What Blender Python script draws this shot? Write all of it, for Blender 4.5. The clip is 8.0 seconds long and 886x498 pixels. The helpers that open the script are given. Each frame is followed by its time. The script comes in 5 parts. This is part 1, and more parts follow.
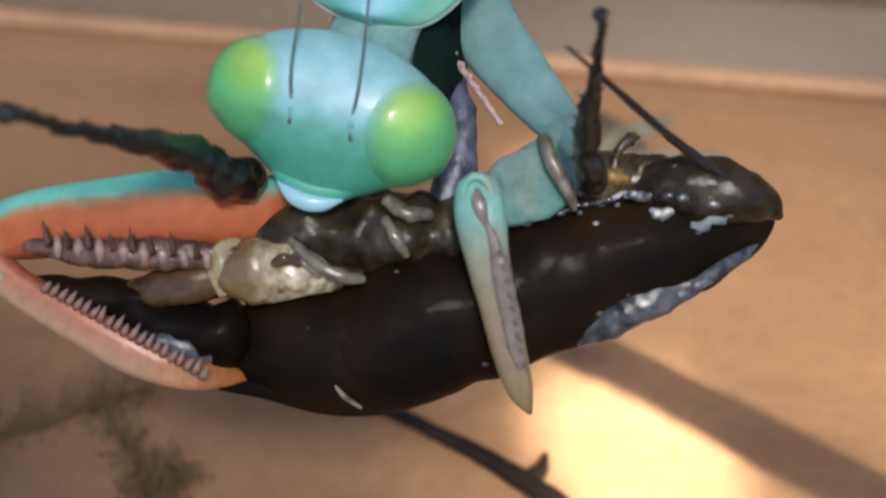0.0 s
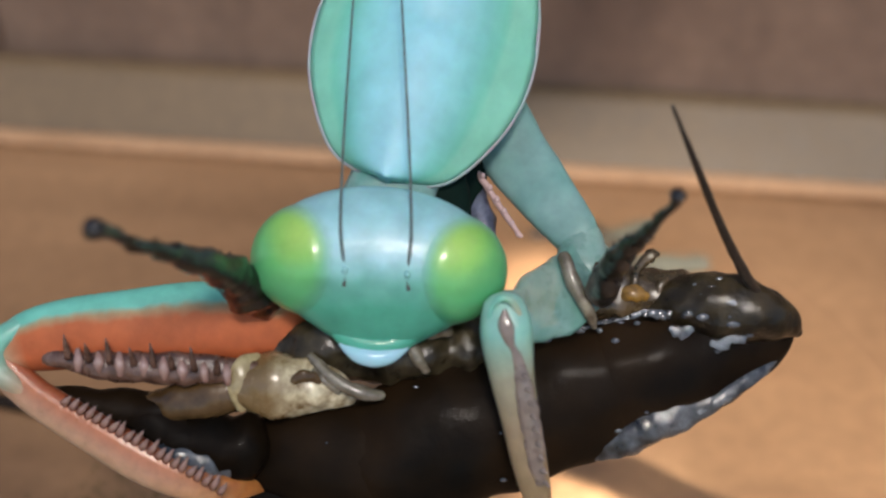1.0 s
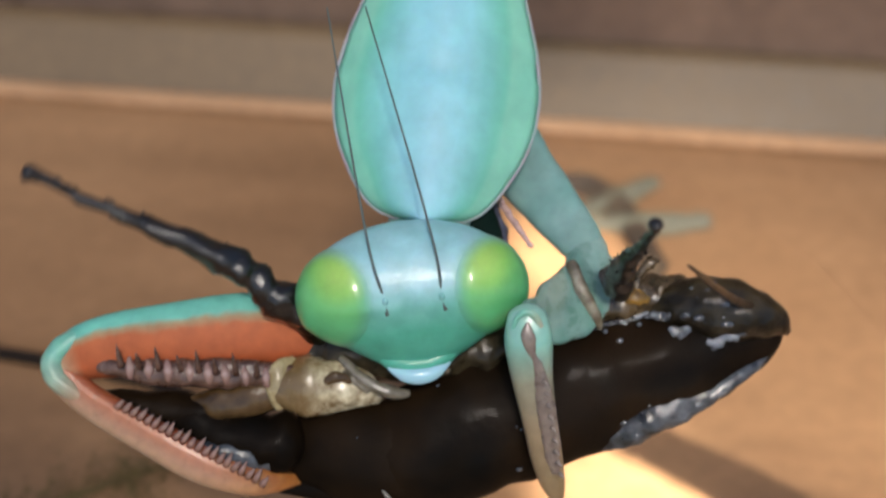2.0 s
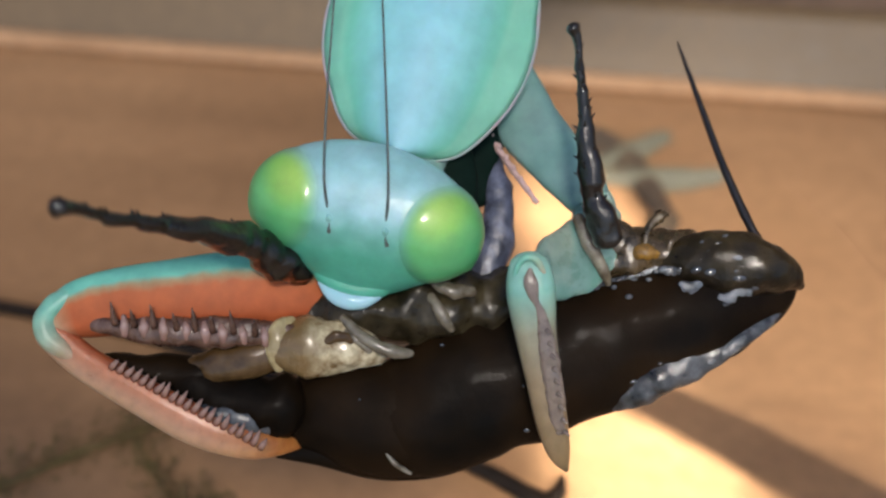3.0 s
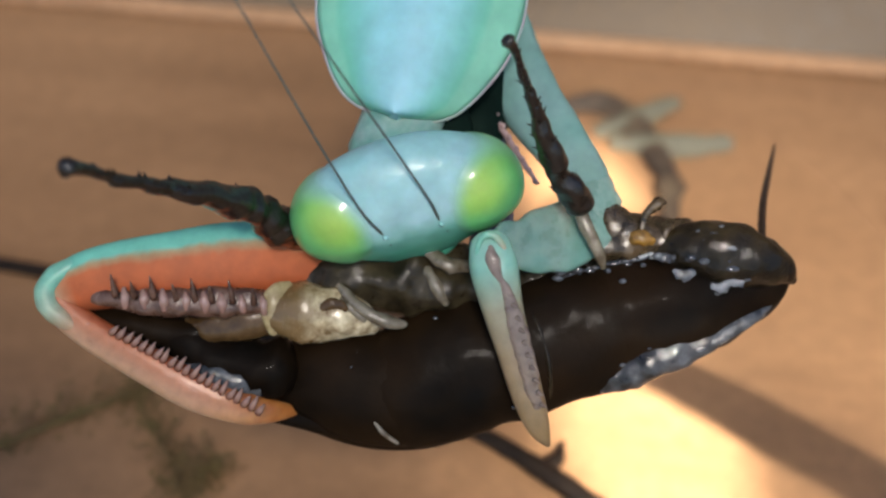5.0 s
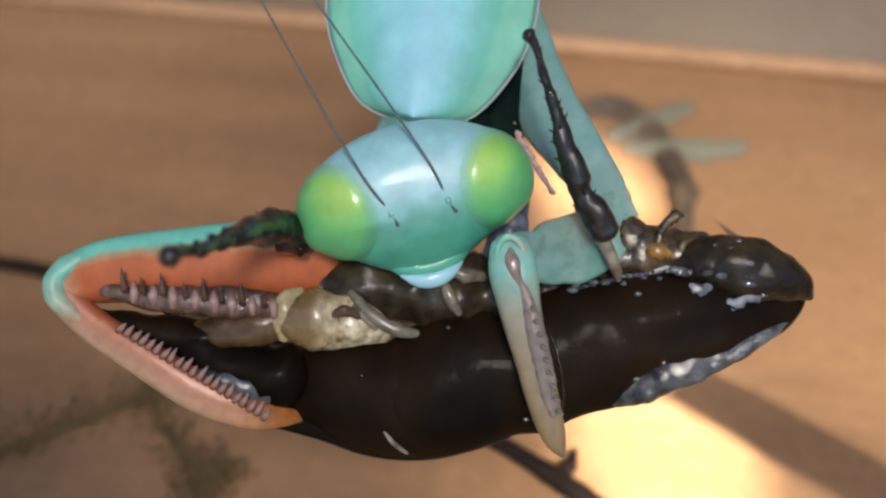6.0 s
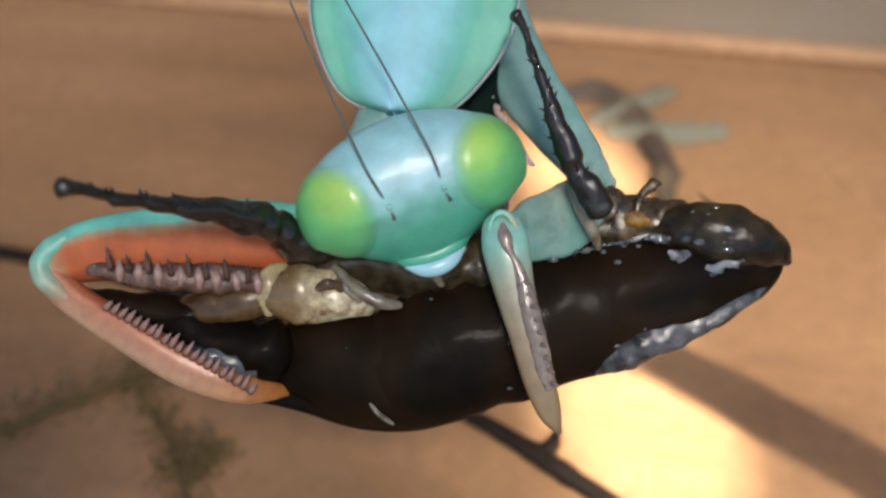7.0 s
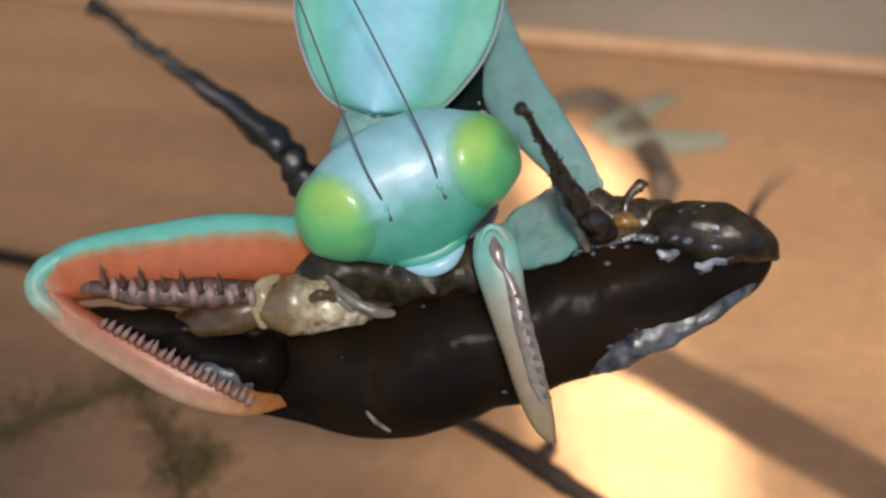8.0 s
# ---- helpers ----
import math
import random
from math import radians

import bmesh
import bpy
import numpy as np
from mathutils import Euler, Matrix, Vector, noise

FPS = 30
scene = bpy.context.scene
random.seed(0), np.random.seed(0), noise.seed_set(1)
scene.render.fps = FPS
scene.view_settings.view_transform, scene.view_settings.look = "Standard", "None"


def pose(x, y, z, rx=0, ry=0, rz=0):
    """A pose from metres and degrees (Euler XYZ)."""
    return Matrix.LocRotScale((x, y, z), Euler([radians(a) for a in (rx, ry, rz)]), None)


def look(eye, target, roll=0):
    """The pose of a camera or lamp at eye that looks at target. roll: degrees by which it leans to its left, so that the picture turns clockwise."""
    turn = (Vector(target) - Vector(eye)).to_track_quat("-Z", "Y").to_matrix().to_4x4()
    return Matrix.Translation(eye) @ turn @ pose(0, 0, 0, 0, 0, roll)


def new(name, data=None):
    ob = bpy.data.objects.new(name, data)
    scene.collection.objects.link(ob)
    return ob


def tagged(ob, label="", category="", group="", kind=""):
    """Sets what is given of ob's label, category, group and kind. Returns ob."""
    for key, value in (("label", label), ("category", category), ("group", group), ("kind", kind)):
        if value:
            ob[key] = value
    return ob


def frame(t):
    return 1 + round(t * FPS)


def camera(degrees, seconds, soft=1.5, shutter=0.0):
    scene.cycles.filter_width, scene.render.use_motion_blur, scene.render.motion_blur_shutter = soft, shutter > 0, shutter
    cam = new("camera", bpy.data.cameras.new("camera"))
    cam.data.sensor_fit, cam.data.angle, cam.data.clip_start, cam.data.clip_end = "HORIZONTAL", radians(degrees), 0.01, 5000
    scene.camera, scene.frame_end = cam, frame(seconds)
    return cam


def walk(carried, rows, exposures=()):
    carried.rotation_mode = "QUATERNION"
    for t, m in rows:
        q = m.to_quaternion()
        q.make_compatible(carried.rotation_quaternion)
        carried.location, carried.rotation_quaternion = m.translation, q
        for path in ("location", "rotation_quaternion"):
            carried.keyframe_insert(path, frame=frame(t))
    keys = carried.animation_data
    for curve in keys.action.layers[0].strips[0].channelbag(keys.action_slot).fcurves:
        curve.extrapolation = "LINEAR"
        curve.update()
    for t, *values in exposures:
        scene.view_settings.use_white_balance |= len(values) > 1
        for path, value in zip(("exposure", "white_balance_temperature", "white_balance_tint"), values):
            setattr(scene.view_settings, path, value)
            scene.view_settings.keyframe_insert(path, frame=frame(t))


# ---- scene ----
# A shield mantis eats a cockroach over a wooden board; sizes below in steps of about 0.023 mm.
cam = camera(38.1, 8.0, soft=2.4, shutter=0.5)
cam.data.dof.use_dof = True
cam.data.dof.focus_distance, cam.data.dof.aperture_fstop = 0.0510, 44.0
walk(cam, [
    (0.0, pose(0.00165, -0.00132, 0.05565, 49.17, -0.00, 0.19)),
    (0.5, pose(0.00075, -0.00056, 0.05669, 49.11, -0.00, -0.64)),
    (0.6, pose(0.00058, -0.00065, 0.05666, 50.76, -0.00, -0.74)),
    (0.7, pose(0.00040, -0.00080, 0.05659, 52.20, -0.00, -0.85)),
    (0.8, pose(0.00021, -0.00100, 0.05649, 53.34, -0.00, -1.49)),
    (1.0, pose(-0.00011, -0.00146, 0.05660, 53.62, -0.00, -1.80)),
    (1.2, pose(-0.00014, -0.00186, 0.05775, 52.76, -0.00, -2.03)),
    (1.3, pose(-0.00008, -0.00198, 0.05846, 51.94, -0.00, -2.09)),
    (1.4, pose(-0.00003, -0.00205, 0.05912, 50.90, -0.00, -2.51)),
    (1.5, pose(-0.00004, -0.00208, 0.05968, 51.87, -0.00, -2.47)),
    (1.6, pose(-0.00014, -0.00205, 0.06011, 52.55, -0.00, -2.02)),
    (1.8, pose(-0.00053, -0.00185, 0.06064, 51.11, -0.00, -2.09)),
    (2.0, pose(-0.00067, -0.00166, 0.06068, 49.83, -0.00, -1.66)),
    (2.2, pose(-0.00056, -0.00162, 0.06027, 48.95, -0.00, -1.48)),
    (2.8, pose(-0.00070, -0.00089, 0.06028, 47.88, -0.00, -1.32)),
    (3.3, pose(-0.00082, -0.00029, 0.06028, 47.26, -0.00, -1.25)),
    (3.5, pose(-0.00070, -0.00042, 0.06018, 47.33, -0.00, -1.21)),
    (3.7, pose(0.00012, -0.00067, 0.06021, 47.05, -0.00, -0.45)),
    (3.8, pose(0.00052, -0.00079, 0.06023, 46.88, -0.00, -0.05)),
    (4.0, pose(0.00069, -0.00089, 0.06033, 45.85, -0.00, 0.60)),
    (4.2, pose(0.00061, -0.00086, 0.06093, 45.91, -0.00, 0.46)),
    (4.8, pose(0.00029, -0.00040, 0.06070, 45.65, -0.00, 0.05)),
    (5.3, pose(0.00003, -0.00002, 0.06051, 45.32, -0.00, -0.35)),
    (5.5, pose(0.00001, -0.00001, 0.06028, 44.87, -0.00, 0.03)),
    (6.0, pose(-0.00015, 0.00033, 0.06118, 45.30, -0.00, 0.36)),
    (6.3, pose(-0.00051, 0.00013, 0.06115, 45.63, -0.00, 0.06)),
    (6.5, pose(-0.00049, -0.00003, 0.06115, 45.25, -0.00, -0.66)),
    (7.0, pose(0.00024, -0.00063, 0.06094, 45.12, -0.00, -0.27)),
    (7.5, pose(0.00075, -0.00065, 0.06033, 45.68, -0.00, -0.47)),
    (8.0, pose(0.00083, -0.00082, 0.06126, 45.35, -0.00, 0.17)),
], [(0.0, 0.05, 6150, 10), (0.6, 0.03, 6250, 10), (1.6, 0.0, 6450, 10), (8.0, 0.0, 6450, 10)])

STEP = 0.052 / 2270          # one step of the drawing, in metres
REACH = 52.0                 # millimetres from the lens to the insects


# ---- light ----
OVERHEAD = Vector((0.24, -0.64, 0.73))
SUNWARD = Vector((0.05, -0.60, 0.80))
# place chosen for the added spots below; no real lamp stands there
SPOTS_FROM = Vector((0.0120, 0.0480, 0)) + OVERHEAD * 0.22


def make_light():
    world = bpy.data.worlds.new("world")
    scene.world = world
    world.use_nodes = True
    tree = world.node_tree
    sky = tree.nodes.new("ShaderNodeTexSky")
    sky.sky_type = "NISHITA"
    sky.sun_disc = False
    sky.sun_elevation, sky.sun_rotation = radians(53.0), radians(175)
    tree.links.new(sky.outputs[0], tree.nodes["Background"].inputs[0])
    tree.nodes["Background"].inputs[1].default_value = 0.135
    sun = bpy.data.lights.new("sun", "SUN")
    sun.energy, sun.angle, sun.color = 1.93, radians(9.0), (1.0, 0.91, 0.81)
    new("sun", sun).matrix_basis = look(SUNWARD, (0, 0, 0))
    # spots added at one place, no lamp known there: a hot sun patch on the board, a smaller one behind, and fill around
    # them
    for name, watts, cone, blend in (("dapple_spot", 12.0, 3.3, 0.45), ("dapple_glint", 15.0, 2.1, 0.4), ("fill_spot", 2.6, 16.0, 1.0)):
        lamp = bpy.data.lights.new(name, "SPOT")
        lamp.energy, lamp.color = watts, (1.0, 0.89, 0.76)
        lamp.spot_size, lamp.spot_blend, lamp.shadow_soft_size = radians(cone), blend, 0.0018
        spot = {"dapple_spot": (0.0125, 0.0458, 0), "dapple_glint": (0.0102, 0.0682, 0), "fill_spot": (0.0235, 0.049, 0)}[name]
        new(name, lamp).matrix_basis = look(SPOTS_FROM, Vector(spot))
    scene.view_settings.exposure = 0.0


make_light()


# ---- materials ----
def ramp(tree, source, stops):
    node = tree.nodes.new("ShaderNodeValToRGB")
    while len(node.color_ramp.elements) < len(stops):
        node.color_ramp.elements.new(0.5)
    for e, (p, c) in zip(node.color_ramp.elements, stops):
        e.position, e.color = p, (*c, 1)
    tree.links.new(source, node.inputs[0])
    return node.outputs[0]


def mix(tree, fac, a, b, mode="MIX"):
    node = tree.nodes.new("ShaderNodeMix")
    node.data_type, node.blend_type = "RGBA", mode
    for socket, value in ((node.inputs[0], fac), (node.inputs[6], a), (node.inputs[7], b)):
        if isinstance(value, bpy.types.NodeSocket):
            tree.links.new(value, socket)
        elif isinstance(value, tuple):
            socket.default_value = (*value, 1)
        else:
            socket.default_value = value
    return node.outputs[2]


def noise_out(tree, size, detail=4.0, stretch=(1, 1, 1), rough=0.55):
    """Noise whose patches are about size metres wide, in the object's own space."""
    coords = tree.nodes.new("ShaderNodeTexCoord")
    scale = tree.nodes.new("ShaderNodeMapping")
    scale.inputs["Scale"].default_value = stretch
    tree.links.new(coords.outputs["Object"], scale.inputs[0])
    node = tree.nodes.new("ShaderNodeTexNoise")
    node.inputs["Scale"].default_value, node.inputs["Detail"].default_value = 1.0 / size, detail
    node.inputs["Roughness"].default_value = rough
    tree.links.new(scale.outputs[0], node.inputs["Vector"])
    return node.outputs["Fac"]


def attribute(tree, name):
    node = tree.nodes.new("ShaderNodeAttribute")
    node.attribute_name = name
    return node.outputs["Fac"]


def height(tree, axis):
    coords = tree.nodes.new("ShaderNodeTexCoord")
    split = tree.nodes.new("ShaderNodeSeparateXYZ")
    tree.links.new(coords.outputs["Object"], split.inputs[0])
    return split.outputs[axis]


def rescale(tree, value, low, high):
    node = tree.nodes.new("ShaderNodeMapRange")
    node.inputs[1].default_value, node.inputs[2].default_value = low, high
    tree.links.new(value, node.inputs[0])
    return node.outputs[0]


def material(name, colour, rough=0.45, patch=0.0, fine=0.0, bump=0.0, fleck=None, metal=0.0, coat=0.0, sheer=0.0, coat_rough=0.08, spec=0.5, solid=1.0):
    """colour: a triple, or a function of the node tree. fleck: a second colour in patches of the size patch; fine, bump: grain's size and depth."""
    mat = bpy.data.materials.new(name)
    mat.use_nodes = True
    tree = mat.node_tree
    shader = tree.nodes["Principled BSDF"]
    base = colour(tree) if callable(colour) else None
    if fleck:
        spots = ramp(tree, noise_out(tree, patch), [(0.35, (0, 0, 0)), (0.68, (1, 1, 1))])
        base = mix(tree, spots, base or colour, fleck)
    if fine:
        grain = noise_out(tree, fine, 5)
        light = ramp(tree, grain, [(0.25, (0.72, 0.72, 0.72)), (0.75, (1.12, 1.12, 1.12))])
        base = mix(tree, 0.75, base or colour, light, "MULTIPLY")
        r = tree.nodes.new("ShaderNodeMapRange")
        r.inputs[3].default_value, r.inputs[4].default_value = max(0.03, rough - 0.1), rough + 0.12
        tree.links.new(grain, r.inputs[0])
        tree.links.new(r.outputs[0], shader.inputs["Roughness"])
    else:
        shader.inputs["Roughness"].default_value = rough
    if base:
        tree.links.new(base, shader.inputs["Base Color"])
    else:
        shader.inputs["Base Color"].default_value = (*colour, 1)
    if bump:
        node = tree.nodes.new("ShaderNodeBump")
        node.inputs["Strength"].default_value, node.inputs["Distance"].default_value = 0.6, bump
        tree.links.new(noise_out(tree, fine or patch, 6), node.inputs["Height"])
        tree.links.new(node.outputs[0], shader.inputs["Normal"])
        tree.links.new(node.outputs[0], shader.inputs["Coat Normal"])
    shader.inputs["Metallic"].default_value = metal
    shader.inputs["Coat Weight"].default_value = coat
    shader.inputs["Coat Roughness"].default_value = coat_rough
    shader.inputs["Specular IOR Level"].default_value = spec
    shader.inputs["Alpha"].default_value = solid
    if sheer:
        shader.inputs["Subsurface Weight"].default_value = sheer
        shader.inputs["Subsurface Radius"].default_value = (0.5, 0.6, 0.4)
        shader.inputs["Subsurface Scale"].default_value = 0.0006
    return mat


def along(stops):
    return lambda tree: ramp(tree, attribute(tree, "along"), stops)


def board_colour(tree):
    big = ramp(tree, noise_out(tree, 0.035, 4), [(0.3, (0.30, 0.166, 0.082)), (0.7, (0.43, 0.25, 0.128))])
    streak = ramp(tree, noise_out(tree, 0.004, 5, (0.12, 1, 1)), [(0.3, (0.8, 0.78, 0.76)), (0.7, (1.08, 1.06, 1.04))])
    return mix(tree, 0.8, big, streak, "MULTIPLY")


def wall_colour(tree):
    big = ramp(tree, noise_out(tree, 0.03, 4), [(0.3, (0.18, 0.115, 0.083)), (0.7, (0.26, 0.175, 0.125))])
    streak = ramp(tree, noise_out(tree, 0.005, 5, (1, 1, 0.1)), [(0.3, (0.78, 0.78, 0.78)), (0.7, (1.1, 1.08, 1.05))])
    info = tree.nodes.new("ShaderNodeObjectInfo")
    shade = ramp(tree, info.outputs["Random"], [(0.0, (0.88, 0.88, 0.88)), (1.0, (1.08, 1.06, 1.04))])
    return mix(tree, 1.0, mix(tree, 0.8, big, streak, "MULTIPLY"), shade, "MULTIPLY")


def head_colour(tree):
    """Pale blue crown and teal face; the eyes green, lime towards the brow, without a hard border."""
    wave = tree.nodes.new("ShaderNodeMath")
    wave.operation = "MULTIPLY_ADD"
    wave.inputs[1].default_value = 0.0011
    tree.links.new(noise_out(tree, 0.0022, 2), wave.inputs[0])
    tree.links.new(height(tree, 2), wave.inputs[2])
    base = ramp(tree, rescale(tree, wave.outputs[0], -0.0037, 0.0035),
                [(0.0, (0.075, 0.40, 0.28)), (0.36, (0.085, 0.42, 0.29)), (0.50, (0.19, 0.52, 0.44)), (0.64, (0.38, 0.64, 0.68)), (1.0, (0.30, 0.57, 0.58))])
    patch = ramp(tree, noise_out(tree, 0.0013, 4), [(0.38, (0.88, 0.96, 0.97)), (0.68, (1.05, 1.02, 1.06))])
    skin = mix(tree, 0.8, base, patch, "MULTIPLY")
    iris = ramp(tree, attribute(tree, "lime"), [(0.0, (0.105, 0.46, 0.19)), (0.35, (0.16, 0.52, 0.165)), (0.7, (0.28, 0.59, 0.12)), (1.0, (0.40, 0.65, 0.13))])
    return mix(tree, attribute(tree, "eye"), skin, iris)


def shield_colour(tree):
    """Pale blue along the middle, running softly into green, with faint lengthwise veins."""
    veins = tree.nodes.new("ShaderNodeMath")
    veins.operation = "MULTIPLY_ADD"
    veins.inputs[1].default_value = 0.42
    tree.links.new(noise_out(tree, 0.0021, 4, (1, 1, 0.12)), veins.inputs[0])
    tree.links.new(attribute(tree, "side"), veins.inputs[2])
    base = ramp(tree, veins.outputs[0], [(0.30, (0.34, 0.66, 0.74)), (0.52, (0.32, 0.66, 0.71)), (0.76, (0.23, 0.59, 0.54)), (0.92, (0.19, 0.56, 0.42)), (1.0, (0.25, 0.60, 0.44))])
    patch = ramp(tree, noise_out(tree, 0.0034, 3, (1, 1, 0.4)), [(0.35, (0.84, 0.95, 0.94)), (0.68, (1.06, 1.02, 1.03))])
    return mix(tree, 0.9, base, patch, "MULTIPLY")


def femur_colour(tree):
    """Blue-green along the back, salmon orange on the inner face, pale at the knee."""
    edge = tree.nodes.new("ShaderNodeMath")
    edge.operation = "MULTIPLY_ADD"
    edge.inputs[1].default_value, edge.inputs[2].default_value = 0.18, -0.09
    tree.links.new(noise_out(tree, 0.0012, 4), edge.inputs[0])
    total = tree.nodes.new("ShaderNodeMath")
    tree.links.new(attribute(tree, "across"), total.inputs[0])
    tree.links.new(edge.outputs[0], total.inputs[1])
    face = ramp(tree, total.outputs[0], [(0.24, (0.16, 0.50, 0.40)), (0.32, (0.36, 0.27, 0.15)), (0.42, (0.47, 0.128, 0.046)), (0.75, (0.44, 0.105, 0.034)), (1.0, (0.20, 0.05, 0.018))])
    knee = ramp(tree, attribute(tree, "along"), [(0.80, (0, 0, 0)), (0.96, (1, 1, 1))])
    pale = ramp(tree, noise_out(tree, 0.0007, 4), [(0.35, (0.40, 0.27, 0.15)), (0.7, (0.46, 0.36, 0.23))])
    return mix(tree, knee, face, pale)


def shin_colour(tree):
    """Pale pink outside, orange along the inner edge and at the tip."""
    face = ramp(tree, attribute(tree, "across"), [(0.0, (0.46, 0.31, 0.20)), (0.4, (0.45, 0.23, 0.13)), (0.65, (0.44, 0.14, 0.055)), (1.0, (0.30, 0.07, 0.025))])
    tip = ramp(tree, attribute(tree, "along"), [(0.5, (0, 0, 0)), (0.8, (1, 1, 1))])
    stain = ramp(tree, noise_out(tree, 0.0009, 4), [(0.35, (0.38, 0.13, 0.03)), (0.7, (0.52, 0.25, 0.07))])
    return mix(tree, tip, face, stain)


